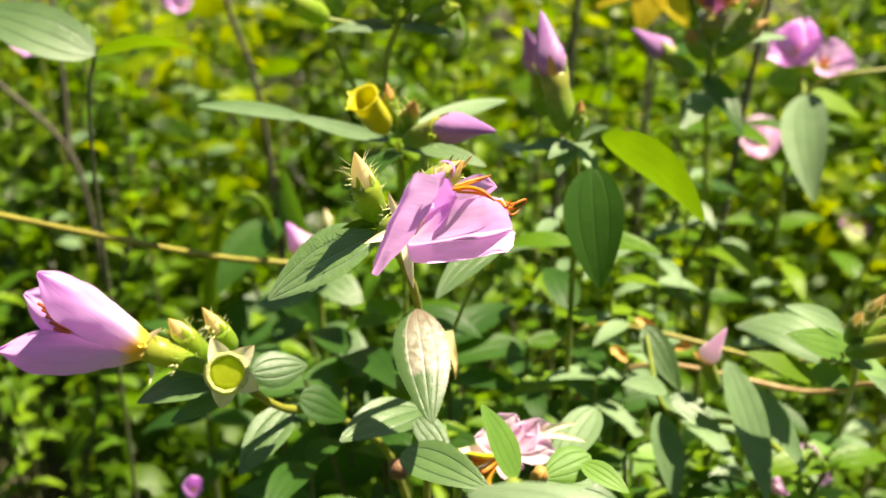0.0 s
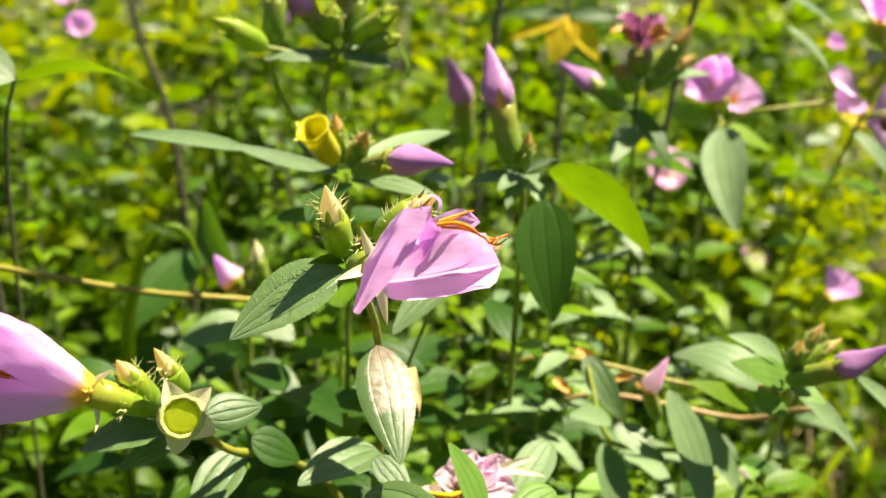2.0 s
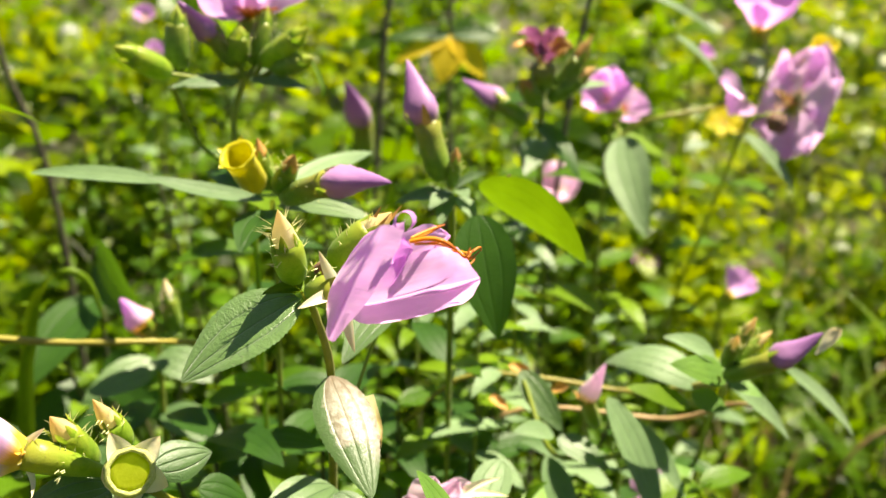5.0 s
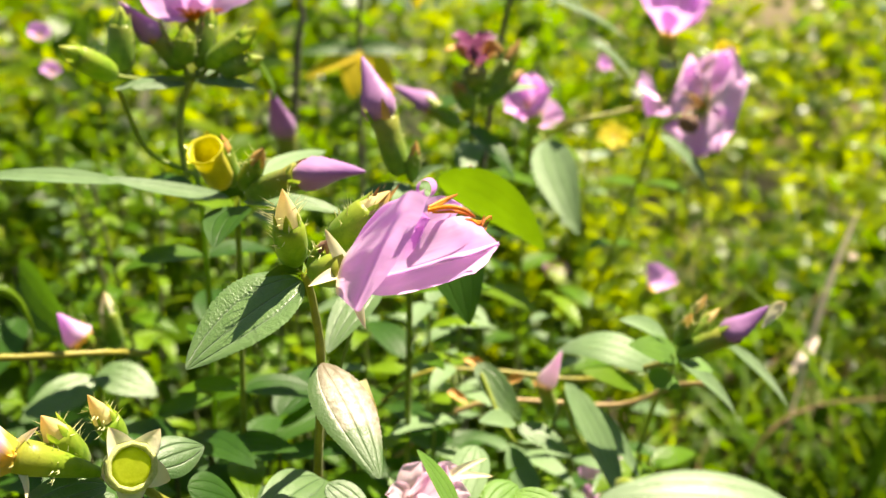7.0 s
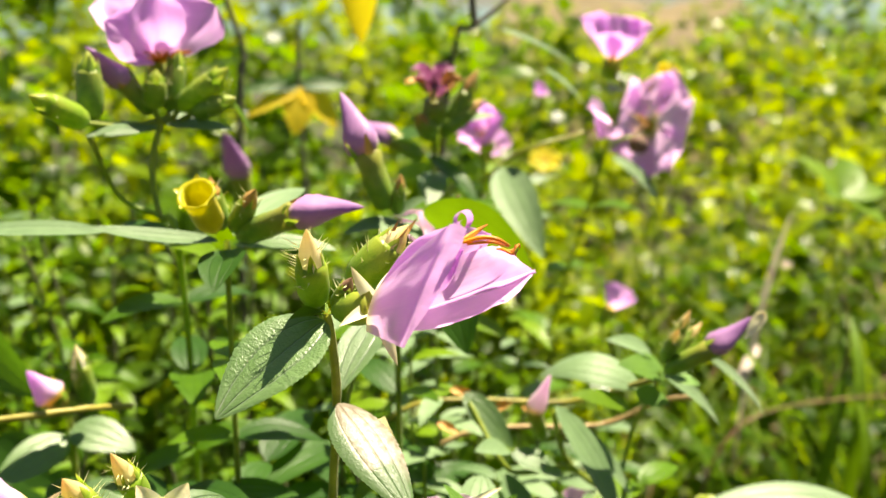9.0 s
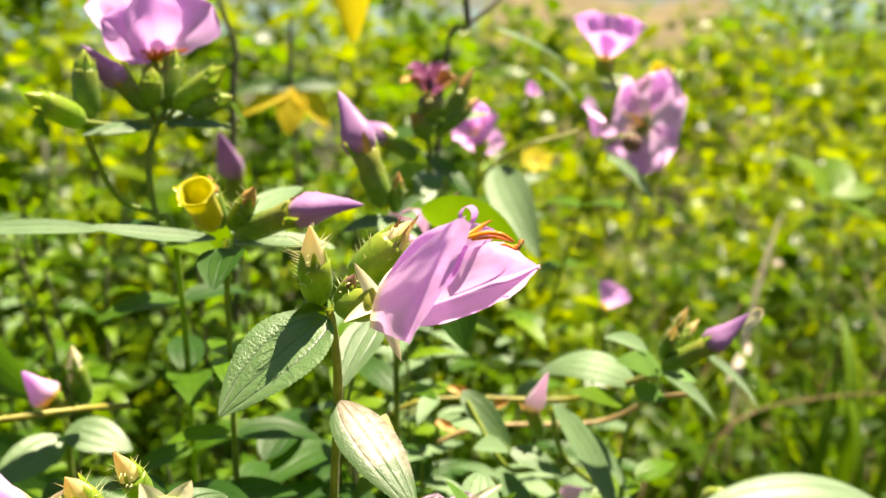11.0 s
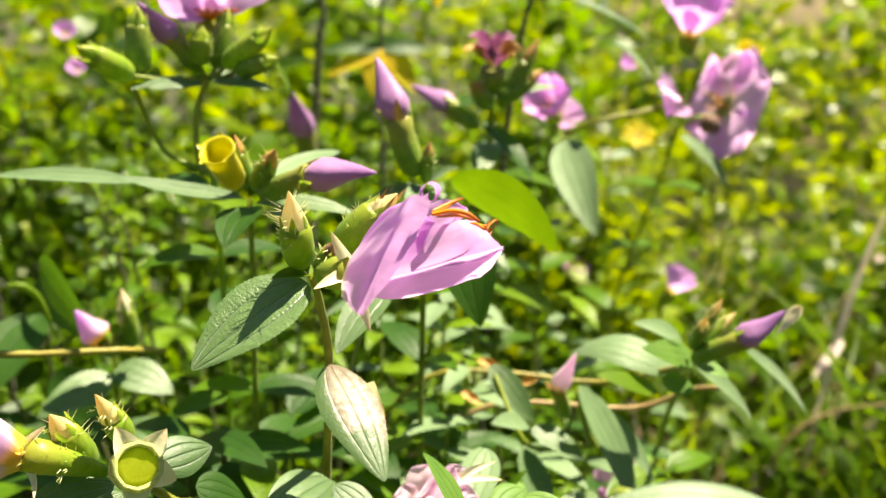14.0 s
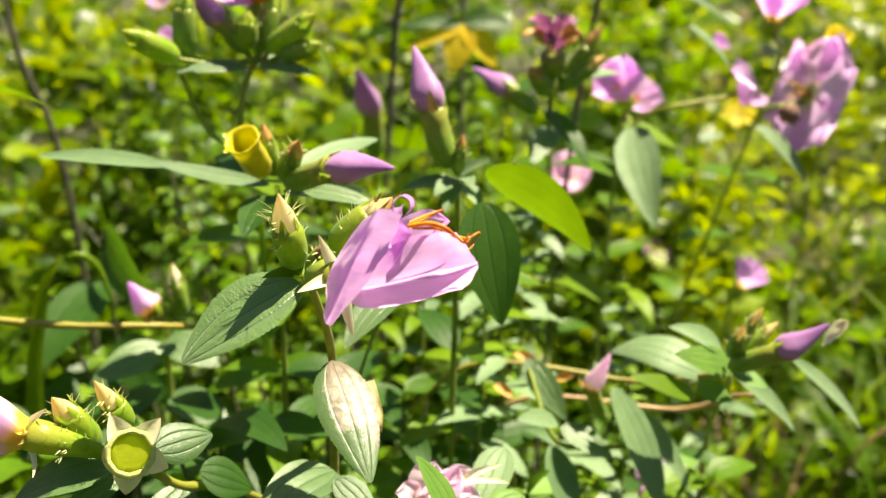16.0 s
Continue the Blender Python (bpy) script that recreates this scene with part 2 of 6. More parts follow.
STAMEN = skin("stamen_orange", (0.72, 0.26, 0.01), (0.85, 0.44, 0.02), 0.35, 400, 0.2, 0.4, along=(0.52, 0.13, 0.02))
STEM = skin("stem_green", (0.16, 0.22, 0.016), (0.30, 0.36, 0.035), 0.45, 180, 0.3, 0.3)
STEM_RED = skin("stem_olive", (0.20, 0.22, 0.018), (0.34, 0.33, 0.04), 0.45, 150, 0.3, 0.35)
STEM_WEED = skin("stem_weed", (0.03, 0.04, 0.008), (0.08, 0.08, 0.016), 0.5, 180, 0.3)
VINE = skin("vine_yellow", (0.20, 0.17, 0.016), (0.34, 0.29, 0.035), 0.5, 120, 0.3, 0.2)
VINE_TAN = skin("vine_tan", (0.34, 0.20, 0.08), (0.50, 0.34, 0.16), 0.5, 120, 0.3, 0.2)
TWIG = skin("twig_dark", (0.03, 0.024, 0.014), (0.075, 0.06, 0.03), 0.7, 150, 0.6)
STRAW = skin("straw", (0.55, 0.40, 0.34), (0.80, 0.66, 0.60), 0.6, 120, 0.4, 0.3)
DRY = skin("dry_grass", (0.085, 0.042, 0.014), (0.25, 0.145, 0.055), 0.6, 60, 0.4, 0.3, sheen=0.0)
BROWN = skin("dry_brown", (0.10, 0.04, 0.02), (0.22, 0.10, 0.05), 0.6, 400, 0.5)
RUST = skin("withered_rust", (0.35, 0.15, 0.03), (0.52, 0.30, 0.06), 0.55, 400, 0.4, 0.1)


def soil_material():
    m = Nodes("soil")
    place = m.add("TexCoord").outputs["Object"]
    a, b = m.noise(6.0, 6.0, place), m.noise(60.0, 4.0, place)
    col = m.mix(m.span(a, 0.4, 0.6), (0.034, 0.024, 0.009), (0.022, 0.038, 0.007))
    col = m.mix(m.math("MULTIPLY", m.span(b, 0.5, 0.7), 0.4), col, (0.12, 0.07, 0.028))
    bp = m.add("Bump", Strength=0.8, Distance=0.02, Height=m.math("ADD", a, b))
    return m.done(m.add("BsdfPrincipled", Base_Color=col, Roughness=0.9, Normal=bp.outputs[0]).outputs[0])


SOIL = soil_material()
EARTH = skin("bank_earth", (0.065, 0.045, 0.016), (0.135, 0.095, 0.038), 0.9, 5.0, 0.6, sheen=0.0)
STRAW_THIN = skin("straw_thin", (0.20, 0.13, 0.045), (0.38, 0.28, 0.12), 0.6, 60, 0.4, 0.3, sheen=0.0)
# the hills' base colour carries the blue of distant haze
HILLS = skin("hill_haze", (0.035, 0.075, 0.085), (0.065, 0.115, 0.125), 0.9, 0.35, 0.4)


# ---- builders ----
def link(name, bm, mat, parent=None, label="", smooth=True):
    me = bpy.data.meshes.new(name)
    bm.to_mesh(me)
    bm.free()
    if smooth:
        me.shade_smooth()
    me.materials.append(mat)
    ob = new(name, me)
    if parent is not None:
        ob.parent = parent
        if parent.type == "EMPTY":
            ob.matrix_parent_inverse = Matrix.Translation(-parent.location)
    return tagged(ob, label)


part = link


def plant(name, x, y, label, category="plant", group="", z=0.0):
    ob = new(name)
    ob.empty_display_size = 0.02
    ob.location = (x, y, z)
    return tagged(ob, label, category, group)


def grid(bm, rows, cols, at, uvat):
    """A sheet of rows x cols points, with its u, v."""
    layer = bm.loops.layers.uv.verify()
    vs = [[bm.verts.new(at(i, j)) for j in range(cols)] for i in range(rows)]
    for i in range(rows - 1):
        for j in range(cols - 1):
            f = bm.faces.new((vs[i][j], vs[i + 1][j], vs[i + 1][j + 1], vs[i][j + 1]))
            for lo, (a, b) in zip(f.loops, ((i, j), (i + 1, j), (i + 1, j + 1), (i, j + 1))):
                lo[layer].uv = uvat(a, b)


def half_leaf(u):
    return max(0.0, math.sin(math.pi * u ** 0.82)) ** 0.72 * (1 - 0.28 * u) + 0.004


def half_narrow(u):
    return max(0.0, math.sin(math.pi * u ** 0.9)) ** 0.6 * (1 - 0.15 * u) + 0.004


def half_petal(u):
    return 0.16 + 0.84 * math.sin(min(1.0, u / 0.72) * math.pi / 2) ** 1.2 if u < 0.72 else max(0.06, 1 - ((u - 0.72) / 0.28) ** 3.2)


def half_broad(u):
    return 0.42 + 0.58 * math.sin(min(1.0, u / 0.6) * math.pi / 2) if u < 0.6 else max(0.10, 1 - ((u - 0.6) / 0.4) ** 2.6)


def half_sepal(u):
    return (1 - u) ** 0.9 * (0.75 + 0.5 * u) + 0.01


def half_blade(u):
    return 0.7 + 0.3 * math.sin(math.pi * u) if u < 0.6 else max(0.02, 1 - ((u - 0.6) / 0.4) ** 1.6)


def sheet(bm, base, tip, up, width, half=half_leaf, nu=16, nv=8, cup=0.0, bend=0.0, ruffle=0.0, pucker=0.0, saw=0.0, twist=0.0, roll=0.0, roll_from=0.6, edge=0.0, seed=0.0, hook=0.0, shear=0.0, fold=0.0):
    """A leaf or petal: from base to tip, its face towards up. cup lifts the margins, bend arches it, pucker swells between
    the long veins, roll curls the end over, edge turns the margins, hook drops the tip."""
    base, tip, up = Vector(base), Vector(tip), Vector(up)
    way = tip - base
    length = way.length
    x = way.normalized()
    n = (up - x * up.dot(x)).normalized()
    spine, angle, p = [], 0.0, base.copy()
    for i in range(nu + 1):
        u = i / nu
        spine.append((p.copy(), angle))
        angle = roll * max(0.0, (u - roll_from) / (1 - roll_from))
        p = p + (x * math.cos(angle) + n * math.sin(angle)) * length / nu
    s0 = n.cross(x)

    def at(i, j):
        u, v = i / nu, 2 * j / nv - 1
        c, ang = spine[i]
        nn = n * math.cos(ang) - x * math.sin(ang)
        tw = twist * u
        s = s0 * math.cos(tw) + nn * math.sin(tw)
        nt = nn * math.cos(tw) - s0 * math.sin(tw)
        h = half(u) * width / 2
        if saw:
            h *= 1 + saw * (((u * 26) % 1.0) - 0.5)
        lift = cup * v * v * h + bend * length * 4 * u * (1 - u) - hook * length * u ** 3
        if pucker:
            a = abs(v)
            lift += 0.36 * pucker * width * (abs(math.sin(math.pi * a * 2)) ** 0.8) * math.sin(math.pi * min(1, u * 1.02)) ** 0.5
            lift += pucker * 0.14 * width * noise.noise(Vector((u * 16 + a * 2, v * 7, length * 900)))
        if edge:
            lift += edge * h * max(0.0, abs(v) - 0.55) ** 2
        if ruffle:
            q = Vector((u * 3.1 + seed, v * 2.3, seed * 1.7))
            lift += ruffle * width * noise.noise(q) * (0.3 + u)
            h *= 1 + 0.12 * noise.noise(q * 2.1)
        lift += fold * h * abs(v)
        return c + s * h * v + nt * lift + x * shear * length * v * u

    grid(bm, nu + 1, nv + 1, at, lambda i, j: (i / nu, j / nv))
    return bm


def leaf(parent, base, tip, up, width, mat=None, name="leaf", label="", **kw):
    return part(name, sheet(bmesh.new(), base, tip, up, width, **kw), mat or LEAF, parent, label)


def lofted(sections, bulge, ruffle=0.0, nu=26, nv=16, seed=0.0, end=0.0):
    """A broad petal through pairs of points (one margin, the other margin) from heel to end; bulge swells its middle,
    end lets the last margin reach out in the middle."""
    bm = bmesh.new()
    lo, hi = smooth_path([a for a, b in sections], nu), smooth_path([b for a, b in sections], nu)
    n = len(lo) - 1
    bulge = Vector(bulge)

    def at(i, j):
        u, v = i / n, j / nv
        swell = math.sin(math.pi * v)
        p = lo[i].lerp(hi[i], v) + bulge * swell * math.sin(math.pi * min(1.0, 0.15 + 0.75 * u))
        q = Vector((u * 2.6 + seed, v * 2.1, seed * 1.3))
        p += bulge.normalized() * ruffle * noise.noise(q) * (0.35 + u)
        p += bulge.normalized() * ruffle * 0.35 * noise.noise(q * 3.3) * u
        reach = (lo[n] - lo[n - 1] + hi[n] - hi[n - 1]).normalized()
        return p + reach * u ** 3 * (end * swell + ruffle * 0.5 * noise.noise(Vector((v * 6, seed, 1))))

    grid(bm, n + 1, nv + 1, at, lambda i, j: (i / n, j / nv))
    return bm


def smooth_path(points, steps=6):
    ps = [Vector(p) for p in points]
    ps = [ps[0] * 2 - ps[1], *ps, ps[-1] * 2 - ps[-2]]
    out = []
    for a, b, c, d in zip(ps, ps[1:], ps[2:], ps[3:]):
        for k in range(steps):
            t = k / steps
            out.append(0.5 * (2 * b + (c - a) * t + (2 * a - 5 * b + 4 * c - d) * t * t + (3 * b - a - 3 * c + d) * t ** 3))
    return [*out, ps[-2]]


def tube(bm, points, radii, sides=8, steps=6, knots=0.0):
    """A round stem along a smooth line; radii at the two ends or at every point."""
    line = smooth_path(points, steps)
    radii = list(radii)
    m = len(line) - 1

    def radius(i):
        f = i / m * (len(radii) - 1)
        k = min(int(f), len(radii) - 2)
        return radii[k] + (radii[k + 1] - radii[k]) * (f - k)

    rings, side = [], Vector((0.31, 0.87, 0.38))
    for i, p in enumerate(line):
        d = (line[min(i + 1, m)] - line[max(i - 1, 0)]).normalized()
        side = (side - d * side.dot(d)).normalized()
        rings.append((p, side.copy(), d.cross(side)))

    def at(i, j):
        p, a, b = rings[i]
        w = 2 * math.pi * j / sides
        r = radius(i) * (1 + knots * noise.noise(p * 160))
        return p + (a * math.cos(w) + b * math.sin(w)) * r

    grid(bm, m + 1, sides + 1, at, lambda i, j: (i / m, j / sides))
    bmesh.ops.remove_doubles(bm, verts=bm.verts, dist=1e-6)
    return bm


def stem(parent, points, r0, r1, mat=None, name="stem", label="", sides=8, knots=0.25):
    return part(name, tube(bmesh.new(), points, (r0, r1), sides, 6, knots), mat or STEM, parent, label)


def lathe(bm, base, tip, profile, sides=14, ribs=0, rib=0.0, swirl=0.0, bow=0.0, flat=1.0):
    """A body of revolution from base to tip; profile: pairs of (share of the length, radius)."""
    base, tip = Vector(base), Vector(tip)
    d = (tip - base)
    length = d.length
    d.normalize()
    a = d.orthogonal().normalized()
    b = d.cross(a)

    def at(i, j):
        u, r = profile[i]
        w = 2 * math.pi * j / sides + swirl * u
        r = r * (1 + rib * math.cos(ribs * (w - swirl * u * 0.4))) if ribs else r
        return base + d * length * u + a * (math.cos(w) * r + bow * length * math.sin(math.pi * min(1, max(0, u)))) + b * math.sin(w) * r * flat

    grid(bm, len(profile), sides + 1, at, lambda i, j: (profile[i][0], j / sides))
    bmesh.ops.remove_doubles(bm, verts=bm.verts, dist=1e-7)
    return bm


def bristles(parent, base, tip, radius, count, span=(0.45, 1.0), size=0.0035, seed=1, thick=0.0002):
    """Stiff pale hairs that stand off a calyx."""
    rng = random.Random(seed)
    base, tip = Vector(base), Vector(tip)
    d = (tip - base).normalized()
    a = d.orthogonal().normalized()
    b = d.cross(a)
    bm = bmesh.new()
    for _ in range(count):
        w, u = rng.uniform(0, 2 * math.pi), rng.uniform(*span)
        out = a * math.cos(w) + b * math.sin(w)
        r = radius * (1 - 0.55 * max(0, u - 0.5) / 0.5)
        foot = base + (tip - base) * u + out * r * 0.95
        way = (out + d * rng.uniform(0.1, 0.9) + Vector((0, 0, rng.uniform(-0.1, 0.2)))).normalized()
        end = foot + way * size * rng.uniform(0.6, 1.25)
        e1 = way.orthogonal().normalized()
        e2 = way.cross(e1)
        ring = [bm.verts.new(foot + (e1 * math.cos(k * 2.094) + e2 * math.sin(k * 2.094)) * thick) for k in range(3)]
        top = bm.verts.new(end)
        for k in range(3):
            bm.faces.new((ring[k], ring[(k + 1) % 3], top))
    return part("bristles", bm, BRISTLE, parent, "stiff pale bristles", smooth=False)


def green_bud(parent, base, tip, radius, hairs=26, name="bud", label="", mat=None, tipmat=None, seed=1, neck=0.6, hair=0.0035):
    """A flower bud: a green urn, closed tan sepals at its end, bristles."""
    base, tip = Vector(base), Vector(tip)
    k = radius
    urn = [(0.0, 0.25 * k), (0.04, 0.55 * k), (0.12, 0.85 * k), (0.25, 1.0 * k), (0.4, 1.0 * k), (0.5, 0.98 * k), (neck, 0.92 * k), (neck + 0.06, 0.82 * k), (neck + 0.05, 0.3 * k)]
    bud = part(name, lathe(bmesh.new(), base, tip, urn), mat or CALYX, parent, label)
    d = tip - base
    cone = [(0.0, 0.80 * k), (0.2, 0.80 * k), (0.5, 0.60 * k), (0.75, 0.32 * k), (0.92, 0.13 * k), (1.0, 0.02 * k)]
    part("bud_tip", lathe(bmesh.new(), base + d * (neck - 0.02), tip, cone, 12, 5, 0.08, 0.5), tipmat or TAN, bud, "closed tan petals")
    side = d.orthogonal().normalized()
    rng = random.Random(seed)
    for q in range(5):
        w = 2 * math.pi * q / 5 + rng.uniform(-0.2, 0.2)
        out = Matrix.Rotation(w, 3, d.normalized()) @ side
        foot = base + d * neck + out * 0.88 * k
        leaf(bud, foot, base + d * (neck + rng.uniform(0.2, 0.28)) + out * k * rng.uniform(0.62, 0.95), out, 0.85 * k, mat or CALYX, "sepal", half=half_sepal, nu=5, nv=4, cup=-0.25)
    if hairs:
        bristles(bud, base, tip, radius, hairs, (0.3, 0.85), hair, seed)
    return bud


def violet_bud(parent, base, neck, tip, radius, seed=1, label="", hairs=14, calyx=None, petals=None, bow=0.0):
    """A green urn from base to neck with twisted violet petals from neck to tip."""
    base, neck, tip = Vector(base), Vector(neck), Vector(tip)
    k = radius
    urn = [(0.0, 0.3 * k), (0.08, 0.6 * k), (0.25, 0.82 * k), (0.5, 0.88 * k), (0.8, 0.82 * k), (1.0, 0.95 * k), (1.04, 0.75 * k)]
    bud = part("bud", lathe(bmesh.new(), base, neck, urn), calyx or CALYX_DARK, parent, label)
    cone = [(0.0, 0.75 * k), (0.08, 1.0 * k), (0.2, 1.12 * k), (0.35, 0.98 * k), (0.5, 0.74 * k), (0.65, 0.54 * k), (0.8, 0.36 * k), (0.93, 0.17 * k), (1.0, 0.02 * k)]
    part("petal_cone", lathe(bmesh.new(), neck, tip, cone, 18, 3, 0.12, 2.2, bow), petals or PETAL_BUD, bud, "furled violet petals")
    d = (neck - base)
    side = d.orthogonal().normalized()
    rng = random.Random(seed)
    for q in range(5):
        w = 2 * math.pi * q / 5 + rng.uniform(-0.3, 0.3)
        out = Matrix.Rotation(w, 3, d.normalized()) @ side
        foot = neck + out * 0.95 * k
        leaf(bud, foot, foot + d.normalized() * k * rng.uniform(0.9, 1.5) + out * k * rng.uniform(0.0, 0.4), out, 0.8 * k, RUST if q % 2 else CALYX, "sepal", half=half_sepal, nu=5, nv=4, cup=-0.2)
    if hairs:
        bristles(bud, base, neck, radius, hairs, (0.5, 1.0), 0.0025, seed)
    return bud


def open_flower(parent, centre, facing, size, seed=1, petals=5, mat=None, label="", closed=0.0, back=0.006, ruffle=0.10, stamens=8, name="flower", calyx=None, skip=(), broad=0.46, core=None, flat=1.0):
    """A whole flower: short green urn behind it, petals around, orange stamens. closed: 0 flat, 1 a tube."""
    centre, f = Vector(centre), Vector(facing).normalized()
    rng = random.Random(seed)
    side = f.orthogonal().normalized()
    k = size * 0.11
    urn = [(0.0, 0.35 * k), (0.15, 0.8 * k), (0.5, 1.0 * k), (0.85, 0.9 * k), (1.0, 1.0 * k), (1.02, 0.2 * k)]
    fl = part(name, lathe(bmesh.new(), centre - f * back * 2.2, centre, urn, 10), calyx or CALYX, parent, label)
    for q in range(petals):
        if q in skip:
            continue
        w = 2 * math.pi * q / petals + rng.uniform(-0.15, 0.15)
        out = Matrix.Rotation(w, 3, f) @ side
        way = (out * math.cos(closed * 1.35) + f * math.sin(closed * 1.35)).normalized()
        foot = centre + out * 0.5 * k
        face = (f * math.cos(closed * 1.35) - out * math.sin(closed * 1.35))
        leaf(fl, foot, foot + way * size * rng.uniform(0.46, 0.54), face, size * broad, mat or PETAL, "petal", half=half_petal, nu=10, nv=8, cup=rng.uniform(0.15, 0.5) * flat + closed * 0.5, bend=rng.uniform(-0.05, 0.08) - closed * 0.10, ruffle=ruffle, seed=seed + q * 3.7)
    for q in range(stamens):
        w = 2 * math.pi * q / max(1, stamens)
        out = Matrix.Rotation(w, 3, f) @ side
        a = centre + out * 0.2 * k
        b = centre + f * size * 0.12 + out * size * rng.uniform(0.02, 0.08)
        c = centre + f * size * rng.uniform(0.2, 0.27) + out * size * rng.uniform(0.05, 0.14)
        part("stamen", tube(bmesh.new(), (a, b, c), (size * 0.008, size * 0.014, size * 0.006), 5, 3), core or STAMEN, fl)
    return fl


def leaf_pairs(parent, points, length, mats, seed, width=0.5):
    """Crossed pairs of leaves down a stem."""
    rg = random.Random(seed)
    turn = rg.uniform(0, 3)
    for k, p in enumerate(points):
        turn += 1.57 + rg.uniform(-0.4, 0.4)
        for side in (0, math.pi):
            w = turn + side
            ln = length * rg.uniform(0.75, 1.2)
            out = Vector((math.cos(w), math.sin(w), rg.uniform(-0.35, 0.25)))
            leaf(parent, p, Vector(p) + out * ln, (-out.x * 0.2, -out.y * 0.2 - 0.2, 1), ln * width, mats[rg.randrange(len(mats))], "leaf", nu=14, nv=10, pucker=0.012, bend=0.08, cup=0.15, hook=0.06)


# ---- ground ----
def ground_sheet():
    bm = bmesh.new()
    n = 60

    def at(i, j):
        a, b = i / n * 2 - 1, j / n * 2 - 1
        x, y = math.copysign(abs(a) ** 4, a) * 900, math.copysign(abs(b) ** 4, b) * 900
        near = max(0.0, 1 - math.hypot(x, y) / 8)
        return Vector((x, y, 0.02 * near * noise.noise(Vector((x * 3, y * 3, 0)))))

    grid(bm, n + 1, n + 1, at, lambda i, j: (i / n, j / n))
    return tagged(link("ground", bm, SOIL), "dark soil with thin grass and litter", "ground", kind="structure")


ground_sheet()

def earth_bank():
    """A low bank of bare tan earth beyond the grass."""
    bm = bmesh.new()
    rows, cols = 14, 60

    def at(i, j):
        a, d = radians(27 + 20 * j / (cols - 1)), 4.4 + 4.0 * i / (rows - 1)
        x, y = d * math.sin(a), d * math.cos(a)
        fade = min(1.0, j / 9, (cols - 1 - j) / 9)
        h = 0.90 * math.sin(min(1.0, i / 11) * math.pi / 2) * fade * (1 + 0.18 * noise.noise(Vector((x * 1.3, y * 1.3, 2))))
        return Vector((x, y, h - 0.01 + 0.04 * noise.noise(Vector((x * 6, y * 6, 5)))))

    grid(bm, rows, cols, at, lambda i, j: (i / rows, j / cols))
    return tagged(link("earth_bank", bm, EARTH), "low bank of bare tan earth beyond the grass", "earth bank", kind="structure")


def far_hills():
    """A wooded ridge far behind everything, distance haze put into its blue-green colour."""
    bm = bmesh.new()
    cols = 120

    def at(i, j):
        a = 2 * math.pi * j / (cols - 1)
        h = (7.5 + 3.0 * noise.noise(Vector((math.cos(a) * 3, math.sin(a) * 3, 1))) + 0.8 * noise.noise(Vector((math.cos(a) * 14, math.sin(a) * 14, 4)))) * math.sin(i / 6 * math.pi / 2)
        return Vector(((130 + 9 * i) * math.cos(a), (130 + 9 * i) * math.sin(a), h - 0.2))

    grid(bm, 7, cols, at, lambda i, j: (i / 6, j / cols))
    return tagged(link("backdrop", bm, HILLS), "far wooded hills with blue-green haze in their colour", "hills", kind="structure")


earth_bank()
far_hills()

# ---- the plant with the open pink flower ----
main = plant("flowering_plant", 0.004, 0.345, "upright flowering plant with one pink bloom, buds and toothed leaves", group="pink flowering plants")
stem(main, [(0.004, 0.345, 0), (0.0, 0.335, 0.3), (-0.0035, 0.312, 0.50), (-0.006, 0.294, 0.565), (-0.0125, 0.2775, 0.594), (-0.0172, 0.2685, 0.6065)], 0.0017, 0.0012, STEM_RED)
# upright bud
bud = green_bud(main, (-0.0192, 0.2715, 0.6075), (-0.0243, 0.2612, 0.6322), 0.0047, 36, label="green bud with a cream tip and stiff bristles", seed=4, neck=0.52, hair=0.0046, tipmat=BUD_TIP)
# second bud, going over
bud2 = green_bud(main, (-0.0085, 0.2710, 0.6115), (0.0079, 0.2662, 0.6290), 0.0056, 40, label="spent bud with withered rusty sepals", seed=7, tipmat=TAN, neck=0.62)
for q in range(4):
    e = Vector((0.0079, 0.2662, 0.629))
    w = q * 1.6
    leaf(bud2, e + Vector((-0.005 + 0.002 * math.cos(w), 0.0015 * math.sin(w), -0.005)), e + Vector((0.003 * math.cos(w), 0.003 * math.sin(w), 0.002)), (math.cos(w), math.sin(w), 0.2), 0.0022, RUST, "withered_sepal", half=half_sepal, nu=6, nv=3, twist=1.5)
green_bud(main, (-0.0155, 0.2655, 0.6075), (-0.0122, 0.2605, 0.6175), 0.0026, 14, label="small brown unopened bud", seed=9, tipmat=BROWN)
for i, (dx, dy, dz) in enumerate(((-0.007, -0.004, 0.001), (0.004, -0.007, -0.001), (-0.002, 0.005, 0.004))):
    leaf(main, (-0.0172, 0.2675, 0.6062), (-0.0172 + dx, 0.2675 + dy, 0.6068 + dz), (0, 0, 1), 0.0034, LEAF_LIME, "bract", nu=6, nv=4, cup=0.3)

leaf(main, (-0.0182, 0.2685, 0.6060), (-0.0292, 0.2650, 0.6068), (-0.1, -0.5, 0.85), 0.0048, LEAF_LIME, "bract", "small lime bract", nu=10, nv=6, bend=0.12, cup=0.3)
